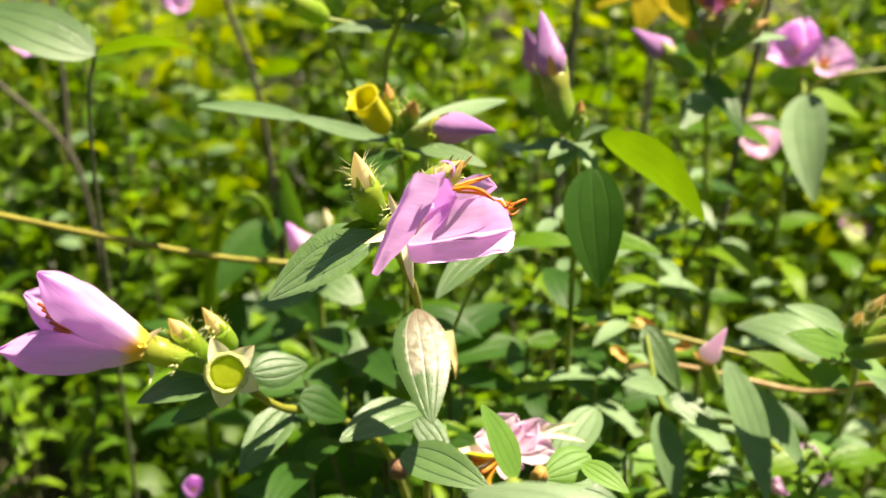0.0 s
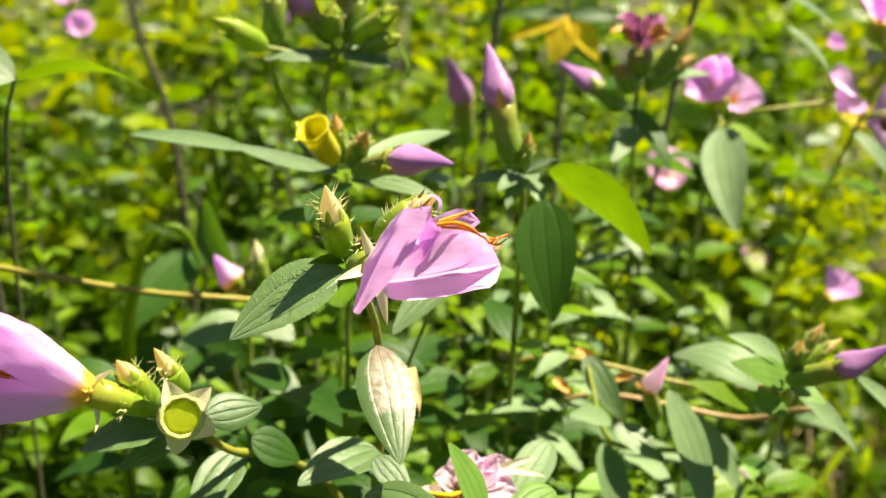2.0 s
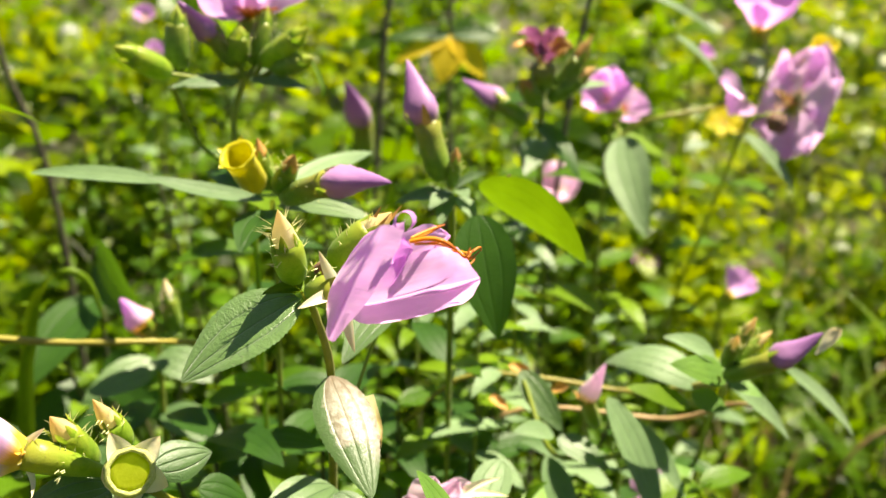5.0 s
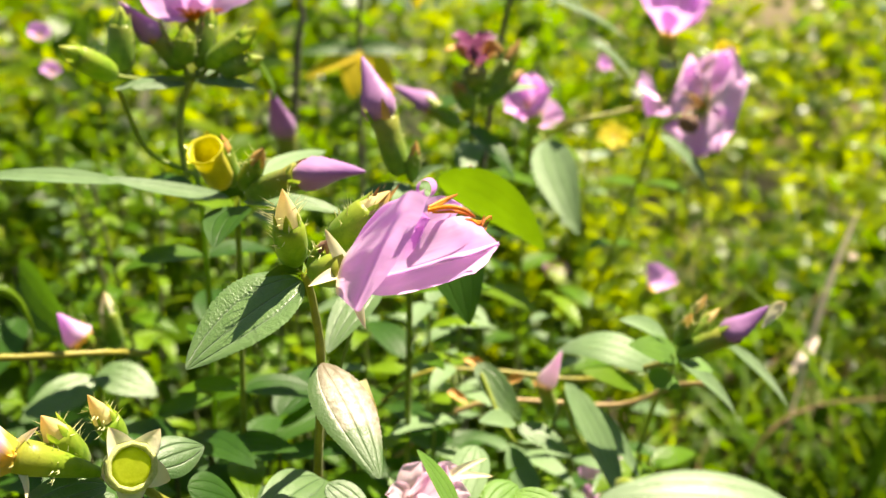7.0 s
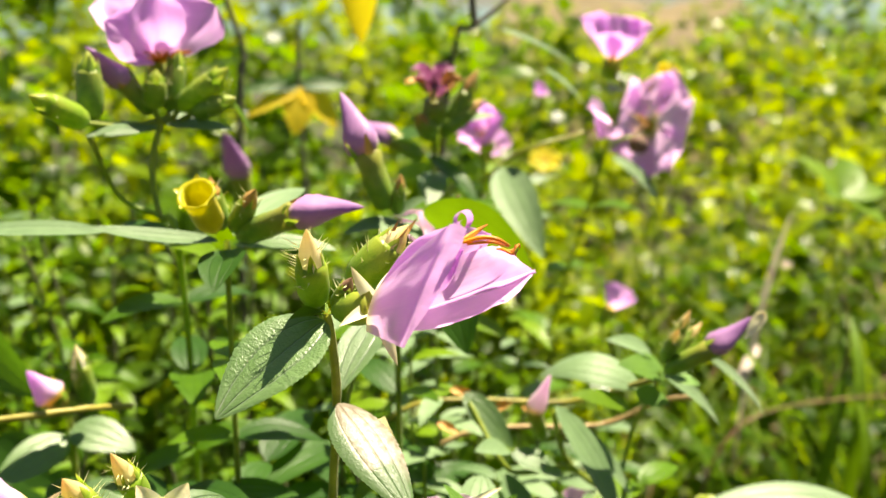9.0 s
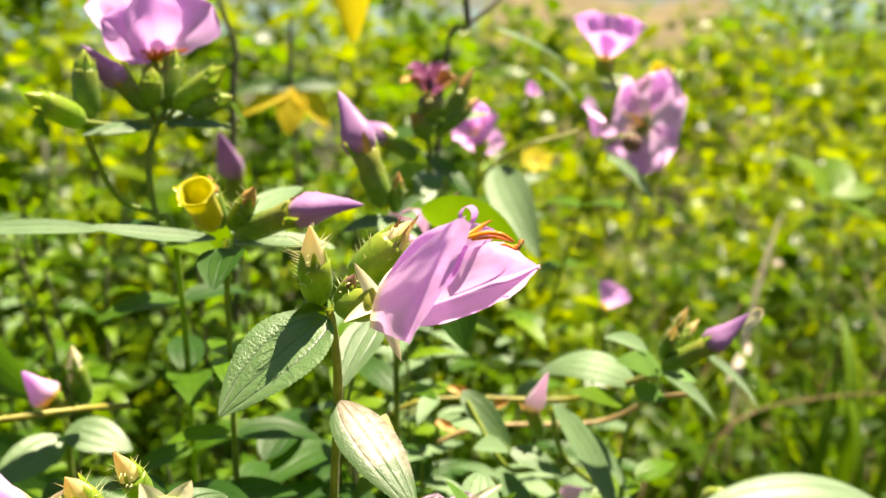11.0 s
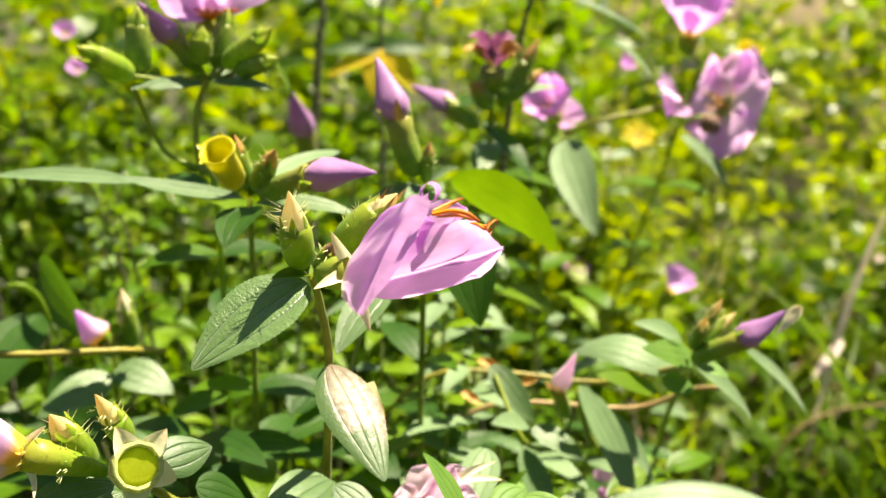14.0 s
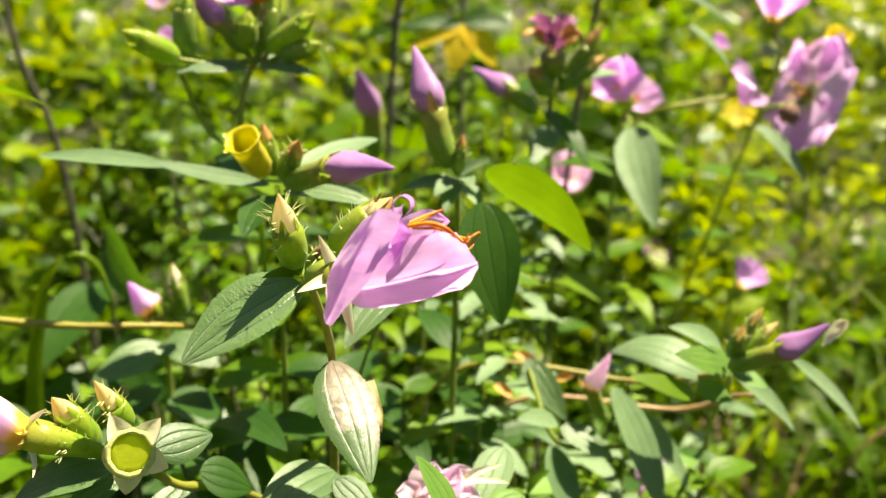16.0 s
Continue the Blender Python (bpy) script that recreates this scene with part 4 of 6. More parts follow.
part("fly_speck", lathe(bmesh.new(), (0.0728, 0.3588, 0.6172), (0.0742, 0.3590, 0.6178), [(0, 0.0002), (0.3, 0.0006), (0.7, 0.0006), (1, 0.0002)], 6), BROWN, tall, "small dark speck")
for a, b, w, up in (((0.056, 0.383, 0.606), (0.0440, 0.3700, 0.6020), 0.009, (0, -0.4, 0.9)), ((0.057, 0.383, 0.606), (0.0590, 0.3660, 0.6070), 0.010, (0, -0.6, 0.8)), ((0.058, 0.384, 0.607), (0.0690, 0.3760, 0.6150), 0.008, (0.1, -0.5, 0.9)), ((0.056, 0.384, 0.605), (0.0480, 0.3680, 0.5950), 0.009, (-0.2, -0.6, 0.8)), ((0.058, 0.382, 0.604), (0.0640, 0.3700, 0.5960), 0.010, (0.2, -0.6, 0.8)), ((0.057, 0.384, 0.604), (0.0330, 0.3860, 0.6010), 0.010, (0.0, -0.4, 0.9))):
    leaf(tall, a, b, up, w, LEAF_PALE if w > 0.0085 else LEAF, "leaf", nu=12, nv=8, cup=0.2, bend=0.08)

leaf_pairs(tall, [(0.0605, 0.3945, 0.555), (0.062, 0.399, 0.520), (0.0635, 0.403, 0.48), (0.065, 0.406, 0.44)], 0.034, (LEAF_WEED, LEAF_FRESH, LEAF_DARK), 301)
leaf_pairs(cupped, [(-0.0165, 0.387, 0.555), (-0.0163, 0.390, 0.520), (-0.016, 0.393, 0.485), (-0.016, 0.396, 0.445)], 0.034, (LEAF_WEED, LEAF_FRESH, LEAF_DARK), 302)

# a slimmer violet bud farther back
behind = plant("flowering_plant", 0.075, 0.68, "slender plant with one violet bud", group="pink flowering plants")
stem(behind, [(0.075, 0.68, 0), (0.072, 0.675, 0.3), (0.067, 0.665, 0.555)], 0.003, 0.0016)
violet_bud(behind, (0.067, 0.665, 0.555), (0.0640, 0.6600, 0.5900), (0.0490, 0.6380, 0.6220), 0.0085, 51, "slim violet bud", hairs=0)
leaf(behind, (0.068, 0.667, 0.54), (0.100, 0.640, 0.565), (0, -0.5, 0.9), 0.02, LEAF_LIME, "leaf", nu=10, nv=8, bend=0.1)
leaf(behind, (0.068, 0.667, 0.52), (0.035, 0.650, 0.535), (0, -0.5, 0.9), 0.02, LEAF, "leaf", nu=10, nv=8, bend=0.1)

# ---- the plant with the cluster of green buds ----
cluster = plant("flowering_plant", -0.02, 0.50, "tall flowering plant topped by a cluster of green buds", group="pink flowering plants")
stem(cluster, [(-0.02, 0.50, 0), (-0.018, 0.47, 0.38), (-0.0229, 0.4400, 0.583), (-0.0290, 0.4480, 0.6050), (-0.0295, 0.4530, 0.6280), (-0.0234, 0.4560, 0.6461)], 0.0014, 0.0016, CALYX)
EN = Vector((-0.0234, 0.4560, 0.6461))
for base, tip, r, sd in (((-0.0560, 0.4420, 0.6480), (-0.0780, 0.4300, 0.6610), 0.0055, 61), ((-0.0535, 0.4490, 0.6480), (-0.0523, 0.4500, 0.6775), 0.0056, 62), ((-0.0270, 0.4520, 0.6520), (-0.0255, 0.4480, 0.6690), 0.0052, 63), ((-0.0195, 0.4580, 0.6500), (-0.0124, 0.4600, 0.6770), 0.0050, 64), ((-0.0165, 0.4520, 0.6510), (0.0040, 0.4400, 0.6690), 0.0054, 65), ((-0.0120, 0.4480, 0.6490), (0.0060, 0.4380, 0.6560), 0.0045, 66)):
    green_bud(cluster, base, tip, r, 10, label="plump green bud", seed=sd, mat=CALYX if sd % 2 else CALYX_DARK, tipmat=CALYX, neck=0.66)
    stem(cluster, [EN, (EN + Vector(base)) / 2 + Vector((0, 0, -0.002)), base], 0.0014, 0.0012, name="stalk")
violet_bud(cluster, (-0.0270, 0.4560, 0.6500), (-0.0370, 0.4555, 0.6630), (-0.0525, 0.4560, 0.6790), 0.0052, 67, "violet bud leaning out", hairs=8)
tf = part("flower", lathe(bmesh.new(), (-0.0225, 0.4640, 0.6520), (-0.0215, 0.4700, 0.6700), [(0, 0.001), (0.3, 0.004), (0.8, 0.0048), (1.0, 0.0045), (1.02, 0.001)], 12), CALYX, cluster, "light pink bloom seen from below")
for tip, up, sd in (((-0.0440, 0.4560, 0.6890), (-0.2, -0.7, 0.4), 1.0), ((-0.0250, 0.4520, 0.7010), (0.0, -0.8, 0.5), 2.0), ((0.0060, 0.4640, 0.6960), (0.2, -0.7, 0.5), 3.0), ((-0.0080, 0.4900, 0.7060), (0.1, -0.7, 0.6), 4.0), ((-0.0380, 0.4860, 0.7020), (-0.2, -0.7, 0.6), 5.0), ((-0.0340, 0.4560, 0.6720), (-0.2, -0.7, 0.4), 6.0)):
    leaf(tf, (-0.0215, 0.4695, 0.6710), tip, up, 0.026 if sd < 6 else 0.010, PETAL_LIGHT, "petal", half=half_petal, nu=14, nv=10, cup=0.3, bend=0.10, ruffle=0.10, seed=sd)
for k in range(5):
    part("stamen", tube(bmesh.new(), ((-0.0215, 0.468, 0.671), (-0.024 + 0.003 * k, 0.462, 0.675), (-0.028 + 0.005 * k, 0.458, 0.676)), (0.0006, 0.0008, 0.0004), 5, 3), STAMEN, tf)
for a, b, w in (((-0.026, 0.452, 0.644), (-0.0578, 0.4400, 0.6425), 0.013), ((-0.055, 0.441, 0.643), (-0.0410, 0.4290, 0.6470), 0.010), ((-0.022, 0.452, 0.645), (0.0040, 0.4350, 0.6420), 0.012), ((-0.022, 0.458, 0.645), (0.005, 0.470, 0.648), 0.014), ((-0.028, 0.458, 0.643), (-0.050, 0.470, 0.640), 0.015)):
    leaf(cluster, a, b, (0, -0.4, 0.9), w, LEAF_PALE if w < 0.012 else LEAF, "leaf", nu=14, nv=10, pucker=0.02, bend=0.05)
stem(cluster, [(-0.0290, 0.4480, 0.6050), (-0.045, 0.450, 0.615), (-0.0560, 0.4420, 0.6430)], 0.0013, 0.0012, CALYX)
leaf(cluster, (0.004, 0.440, 0.655), (0.0105, 0.430, 0.638), (0.6, -0.6, 0.2), 0.0040, LEAF_LIME, "withered_leaf", half=half_narrow, nu=12, nv=4, roll=-1.0, cup=0.8)

leaf_pairs(cluster, [(-0.0275, 0.4430, 0.592), (-0.022, 0.444, 0.565), (-0.021, 0.447, 0.53), (-0.0205, 0.451, 0.49), (-0.020, 0.455, 0.45)], 0.040, (LEAF_WEED, LEAF_FRESH, LEAF_DARK), 303)

# ---- the plant with the withered magenta head, a pink bloom and the hanging grey leaf ----
faded = plant("flowering_plant", 0.19, 0.57, "flowering plant with a withered magenta head and a grey-green leaf", group="pink flowering plants")
stem(faded, [(0.19, 0.57, 0), (0.175, 0.56, 0.40), (0.152, 0.535, 0.585), (0.147, 0.525, 0.630)], 0.0018, 0.0015, STEM)
wh = part("flower", lathe(bmesh.new(), (0.147, 0.525, 0.628), (0.1440, 0.5180, 0.6440), [(0, 0.0015), (0.3, 0.006), (0.7, 0.0075), (1.0, 0.0072), (1.02, 0.001)], 12), CALYX_DARK, faded, "withered magenta flower head")
for k in range(9):
    w = k * 0.7
    d = Vector((0.75 * math.cos(w), 0.6 * math.sin(w), 0.75 if k % 2 else 0.40))
    leaf(wh, Vector((0.144, 0.5175, 0.644)) + d * 0.003, Vector((0.144, 0.5170, 0.646)) + d * (0.024 if k % 3 else 0.018), (-d.x * 0.3, -0.4, 0.9), 0.013, PETAL_WILT if k % 4 else RUST, "petal", half=half_petal, nu=10, nv=6, cup=0.6, ruffle=0.3, bend=0.15, seed=k * 1.3)
for base, tip, sd in (((0.150, 0.522, 0.625), (0.1750, 0.5150, 0.6440), 71), ((0.152, 0.524, 0.622), (0.1720, 0.5160, 0.6620), 72), ((0.144, 0.522, 0.622), (0.1290, 0.5120, 0.6380), 73)):
    green_bud(faded, base, tip, 0.0058, 8, label="green bud turning rusty", seed=sd, mat=CALYX_DARK, tipmat=RUST)
leaf(faded, (0.1459, 0.535, 0.6115), (0.1635, 0.5000, 0.5815), (0.35, -0.8, 0.5), 0.0190, LEAF_DARK, "leaf", nu=20, nv=12, pucker=0.02, cup=0.2, bend=0.06)
leaf(faded, (0.148, 0.530, 0.625), (0.1150, 0.5500, 0.6180), (0, -0.3, 0.95), 0.0200, LEAF_DARK, "leaf", nu=16, nv=10, bend=0.06)
leaf(faded, (0.150, 0.530, 0.628), (0.1900, 0.5250, 0.6330), (0, -0.3, 0.95), 0.0160, LEAF_PALE, "leaf", nu=16, nv=10, bend=0.06)
leaf(faded, (0.152, 0.535, 0.600), (0.130, 0.500, 0.585), (-0.2, -0.5, 0.85), 0.0200, LEAF, "leaf", nu=16, nv=10, bend=0.06)
violet_bud(faded, (0.140, 0.528, 0.610), (0.128, 0.540, 0.620), (0.108, 0.560, 0.632), 0.0060, 74, "faded violet bud", hairs=0)

paler = plant("flowering_plant", 0.25, 0.66, "flowering plant with a half-open pink bloom and a grey leaf", group="pink flowering plants")
stem(paler, [(0.25, 0.66, 0), (0.245, 0.65, 0.35), (0.236, 0.625, 0.565), (0.2300, 0.6050, 0.5980)], 0.0018, 0.0014, STEM)
open_flower(paler, (0.2330, 0.6150, 0.6060), (-0.35, -0.35, 0.45), 0.056, 81, mat=PETAL, label="half-open pink bloom", closed=0.75, ruffle=0.10)
leaf(paler, (0.2200, 0.5700, 0.5930), (0.2098, 0.5010, 0.5445), (-0.52, -0.72, 0.38), 0.0310, LEAF_PALE, "leaf", "broad grey-green hanging leaf", nu=36, nv=18, pucker=0.006, cup=0.2, bend=0.08)
stem(paler, [(0.2300, 0.6050, 0.5980), (0.224, 0.585, 0.597), (0.2200, 0.5700, 0.5930)], 0.0012, 0.0010, name="leaf_stalk")
stem(paler, [(0.236, 0.625, 0.575), (0.2270, 0.555, 0.605), (0.2770, 0.552, 0.6155), (0.300, 0.552, 0.625)], 0.0016, 0.0014, STEM_RED, name="branch")
leaf(paler, (0.236, 0.62, 0.585), (0.275, 0.61, 0.570), (0.2, -0.4, 0.9), 0.026, LEAF_LIME, "leaf", nu=12, nv=8, bend=0.08)
open_flower(paler, (0.2750, 0.6900, 0.5900), (0.0, -0.5, 0.8), 0.044, 82, mat=PETAL, label="small pink bloom", closed=0.4)

# ---- the plant with the wide open bloom ----
wide = plant("flowering_plant", 0.30, 0.74, "flowering plant with a wide open pink bloom and another above", group="pink flowering plants")
stem(wide, [(0.30, 0.74, 0), (0.306, 0.68, 0.33), (0.318, 0.600, 0.56), (0.322, 0.572, 0.635), (0.3180, 0.578, 0.652)], 0.0014, 0.0014, STEM)
open_flower(wide, (0.3400, 0.5600, 0.6150), (-0.95, 0.04, 0.22), 0.070, 91, mat=PETAL, label="wide open pink bloom seen from its side", closed=-0.02, ruffle=0.10, broad=0.84, core=RUST, flat=0.3)
open_flower(wide, (0.3180, 0.5790, 0.6620), (-0.10, -0.30, 0.95), 0.066, 92, mat=PETAL_LIGHT, label="cupped light pink bloom", closed=0.62, ruffle=0.10)
stem(wide, [(0.319, 0.578, 0.600), (0.3200, 0.568, 0.606), (0.3480, 0.5640, 0.6110)], 0.0014, 0.0018, STEM, name="stalk")
for tip, sd in (((0.2680, 0.5380, 0.6330), 1.0), ((0.2780, 0.5360, 0.6130), 2.0)):
    leaf(wide, (0.2950, 0.5480, 0.6200), tip, (0, -0.6, 0.7), 0.022, PETAL, "fallen_petal", half=half_petal, nu=10, nv=8, cup=0.5, ruffle=0.15, seed=sd)
part("dark_stamen_tuft", lathe(bmesh.new(), (0.3160, 0.5520, 0.5990), (0.3240, 0.5480, 0.6100), [(0, 0.001), (0.3, 0.006), (0.7, 0.006), (1, 0.001)], 10, 5, 0.3), BROWN, wide)
leaf(wide, (0.2950, 0.5480, 0.5980), (0.3250, 0.5280, 0.5620), (0.2, -0.6, 0.8), 0.0180, LEAF_PALE, "leaf", nu=16, nv=10, cup=0.2, bend=0.08)
leaf(wide, (0.2480, 0.5620, 0.6590), (0.2820, 0.5580, 0.6280), (0.4, -0.5, 0.75), 0.0130, LEAF_PALE, "leaf", nu=14, nv=8, bend=0.08)
leaf(wide, (0.2380, 0.6020, 0.6850), (0.3000, 0.5980, 0.6570), (0.35, -0.4, 0.8), 0.0150, LEAF, "leaf", half=half_narrow, nu=14, nv=8, bend=0.05)
leaf(wide, (0.318, 0.575, 0.645), (0.300, 0.555, 0.640), (0, -0.5, 0.8), 0.014, LEAF, "leaf", nu=12, nv=8, bend=0.06)

# ---- the plant with leaning leaves and a violet bud, low at the side ----
leaning = plant("flowering_plant", 0.23, 0.46, "sprawling plant with grey-green leaves and a violet bud", group="pink flowering plants")
stem(leaning, [(0.23, 0.46, 0), (0.225, 0.45, 0.30), (0.205, 0.41, 0.45), (0.185, 0.365, 0.510), (0.1657, 0.3400, 0.5300)], 0.0016, 0.0014, STEM)
violet_bud(leaning, (0.1660, 0.3360, 0.5330), (0.1790, 0.3220, 0.5450), (0.1945, 0.3140, 0.5600), 0.0050, 101, "slim violet bud on a green calyx", hairs=8, bow=-0.03)
for base, tip, sd in (((0.1660, 0.3360, 0.5380), (0.1740, 0.3300, 0.5620), 102), ((0.1670, 0.3380, 0.5370), (0.1640, 0.3260, 0.5560), 103), ((0.168, 0.338, 0.536), (0.186, 0.335, 0.553), 104)):
    green_bud(leaning, base, tip, 0.0032, 12, label="small tan bud", seed=sd, mat=CALYX_DARK, tipmat=TAN)
leaf(leaning, (0.1759, 0.3650, 0.5136), (0.1408, 0.3998, 0.5138), (-0.05, -0.50, 0.86), 0.0240, LEAF_PALE, "leaf", "arched silvery grey-green leaf", nu=26, nv=14, pucker=0.02, cup=-0.1, bend=0.22)
leaf(leaning, (0.1737, 0.3450, 0.5284), (0.1412, 0.3380, 0.5399), (0.0, -0.75, 0.65), 0.0150, LEAF_LIGHT, "leaf", "fresh light green leaf", nu=18, nv=12, bend=0.06)
leaf(leaning, (0.1573, 0.3450, 0.5214), (0.1711, 0.3380, 0.5158), (0.0, -0.75, 0.65), 0.0120, LEAF_LIGHT, "leaf", "fresh light green leaf", nu=18, nv=12, bend=0.06)
leaf(leaning, (0.1696, 0.3650, 0.5046), (0.1353, 0.3650, 0.5175), (0.0, -0.60, 0.80), 0.0120, LEAF_LIME, "leaf", "bright lime leaf", nu=18, nv=12, bend=0.06)
leaf(leaning, (0.1707, 0.3500, 0.5335), (0.1434, 0.3500, 0.5471), (-0.05, -0.50, 0.86), 0.0130, LEAF_PALE, "leaf", nu=20, nv=12, cup=0.2, bend=0.10)
leaf(leaning, (0.1720, 0.3430, 0.5270), (0.2100, 0.3450, 0.4930), (0.25, -0.60, 0.75), 0.0125, LEAF_PALE, "leaf", nu=22, nv=14, pucker=0.012, cup=0.2, bend=0.06)
leaf(leaning, (0.2050, 0.3500, 0.5280), (0.2590, 0.3620, 0.4810), (0.35, -0.60, 0.70), 0.0115, LEAF_PALE, "leaf", half=half_narrow, nu=22, nv=12, cup=0.2, bend=0.04)
stem(leaning, [(0.172, 0.343, 0.530), (0.190, 0.347, 0.533), (0.2050, 0.3500, 0.5280)], 0.0010, 0.0008, name="leaf_stalk")
stem(leaning, [(0.0500, 0.440, 0.470), (0.0826, 0.420, 0.5035), (0.1568, 0.400, 0.4966), (0.1700, 0.365, 0.5150), (0.1685, 0.345, 0.5258)], 0.0012, 0.0015, VINE, name="runner")
stem(leaning, [(0.0700, 0.450, 0.440), (0.1079, 0.420, 0.4819), (0.1787, 0.400, 0.4794), (0.1960, 0.375, 0.4980), (0.1980, 0.3500, 0.5090)], 0.0014, 0.0013, VINE_TAN, name="runner")
violet_bud(leaning, (0.130, 0.380, 0.490), (0.1215, 0.3750, 0.5080), (0.1275, 0.3705, 0.5270), 0.0042, 105, "small pale faded bud", hairs=6, petals=PETAL_FADED)
leaf(leaning, (0.1955, 0.3180, 0.5485), (0.2020, 0.3130, 0.5610), (0.1, -0.4, 0.9), 0.0060, CREAM, "withered_petal", "pale withered petal", half=half_petal, nu=12, nv=8, cup=0.5, ruffle=0.2)
for a, b, up, w, mt in (((0.1276, 0.3660, 0.5130), (0.1439, 0.3350, 0.4600), (0.17, -0.5, 0.85), 0.0200, LEAF_PALE), ((0.1400, 0.3720, 0.4980), (0.1693, 0.3600, 0.4585), (0.2, -0.5, 0.85), 0.0170, LEAF_PALE), ((0.1015, 0.3700, 0.4832), (0.1083, 0.3480, 0.4500), (0.1, -0.5, 0.85), 0.0170, LEAF_PALE), ((0.0977, 0.4000, 0.5133), (0.1132, 0.3800, 0.4890), (-0.3, -0.6, 0.7), 0.0150, LEAF), ((0.1042, 0.3700, 0.4951), (0.0814, 0.3600, 0.5029), (0, -0.5, 0.85), 0.0120, LEAF_PALE), ((0.106, 0.370, 0.492), (0.128, 0.358, 0.480), (0.2, -0.5, 0.8), 0.0160, LEAF)):
    leaf(leaning, a, b, up, w, mt, "leaf", nu=26, nv=14, pucker=0.03, cup=0.15, bend=0.06)
stem(leaning, [(0.185, 0.38, 0.44), (0.150, 0.385, 0.470), (0.1276, 0.3680, 0.5100)], 0.0018, 0.0012, name="branch")
stem(leaning, [(0.150, 0.385, 0.470), (0.120, 0.378, 0.476), (0.103, 0.3720, 0.4870), (0.098, 0.395, 0.5100)], 0.0016, 0.0010, name="branch")

leaf(leaning, (0.1690, 0.3390, 0.5300), (0.1820, 0.3300, 0.5250), (0.3, -0.5, 0.85), 0.0120, LEAF_LIGHT, "leaf", "fresh light green leaf", nu=18, nv=12, bend=0.06)

for a, b, w in (((0.0950, 0.410, 0.5120), (0.1060, 0.402, 0.5080), 0.006), ((0.0830, 0.400, 0.5010), (0.0900, 0.392, 0.4960), 0.006), ((0.1130, 0.398, 0.5020), (0.1210, 0.392, 0.5060), 0.006)):
    leaf(leaning, a, b, (0.1, -0.6, 0.8), w, RUST, "withered_leaf", "small rusty withered leaf", half=half_narrow, nu=12, nv=6, cup=0.6, roll=0.9, ruffle=0.2)

# ---- broad-leaved herb between the stems, shade put into its leaf colour ----
broad = plant("broad_leaved_herb", -0.10, 0.60, "herb with broad leaves coloured dark green for the shade", "plant")
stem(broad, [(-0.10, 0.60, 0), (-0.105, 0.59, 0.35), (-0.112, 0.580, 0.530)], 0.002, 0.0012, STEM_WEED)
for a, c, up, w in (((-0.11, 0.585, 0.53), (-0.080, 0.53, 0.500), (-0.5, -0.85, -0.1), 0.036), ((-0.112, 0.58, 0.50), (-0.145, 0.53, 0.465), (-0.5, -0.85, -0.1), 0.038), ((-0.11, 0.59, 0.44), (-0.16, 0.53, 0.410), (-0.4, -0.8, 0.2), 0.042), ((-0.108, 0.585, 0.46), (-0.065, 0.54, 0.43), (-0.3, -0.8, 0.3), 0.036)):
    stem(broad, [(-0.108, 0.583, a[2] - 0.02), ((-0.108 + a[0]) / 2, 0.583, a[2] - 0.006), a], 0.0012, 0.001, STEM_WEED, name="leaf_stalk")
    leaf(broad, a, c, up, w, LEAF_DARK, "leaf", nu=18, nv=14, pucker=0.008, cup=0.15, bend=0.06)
lower = plant("broad_leaved_herb", -0.02, 0.43, "low herb with oval leaves coloured dark green for the shade", "plant")
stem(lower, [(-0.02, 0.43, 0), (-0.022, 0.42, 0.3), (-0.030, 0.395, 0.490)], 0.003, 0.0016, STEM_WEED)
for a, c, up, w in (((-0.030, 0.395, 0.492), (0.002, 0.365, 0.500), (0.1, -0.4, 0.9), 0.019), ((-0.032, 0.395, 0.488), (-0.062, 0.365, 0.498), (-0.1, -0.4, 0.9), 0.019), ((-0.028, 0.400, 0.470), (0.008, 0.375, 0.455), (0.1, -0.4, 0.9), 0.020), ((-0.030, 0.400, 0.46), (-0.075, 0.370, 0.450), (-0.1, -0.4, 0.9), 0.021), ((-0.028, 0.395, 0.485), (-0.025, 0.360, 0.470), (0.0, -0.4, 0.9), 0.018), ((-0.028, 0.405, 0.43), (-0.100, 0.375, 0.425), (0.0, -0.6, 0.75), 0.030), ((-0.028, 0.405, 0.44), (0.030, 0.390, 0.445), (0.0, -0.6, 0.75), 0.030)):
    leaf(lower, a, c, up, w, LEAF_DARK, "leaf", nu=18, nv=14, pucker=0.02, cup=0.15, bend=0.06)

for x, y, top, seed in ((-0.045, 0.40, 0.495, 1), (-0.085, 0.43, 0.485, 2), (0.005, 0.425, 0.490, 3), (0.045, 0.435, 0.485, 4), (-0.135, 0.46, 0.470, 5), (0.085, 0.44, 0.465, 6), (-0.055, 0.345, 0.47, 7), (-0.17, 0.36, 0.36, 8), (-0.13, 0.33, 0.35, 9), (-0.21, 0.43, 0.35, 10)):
    herb = plant("broad_leaved_herb", x, y, "low herb with broad soft leaves, mostly coloured dark for the shade", "plant", "broad-leaved herbs")
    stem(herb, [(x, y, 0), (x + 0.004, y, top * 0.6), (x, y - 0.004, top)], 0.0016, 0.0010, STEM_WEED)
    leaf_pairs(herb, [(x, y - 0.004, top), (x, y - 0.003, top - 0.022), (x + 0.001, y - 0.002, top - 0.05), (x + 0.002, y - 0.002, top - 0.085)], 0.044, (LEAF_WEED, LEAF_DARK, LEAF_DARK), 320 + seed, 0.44)
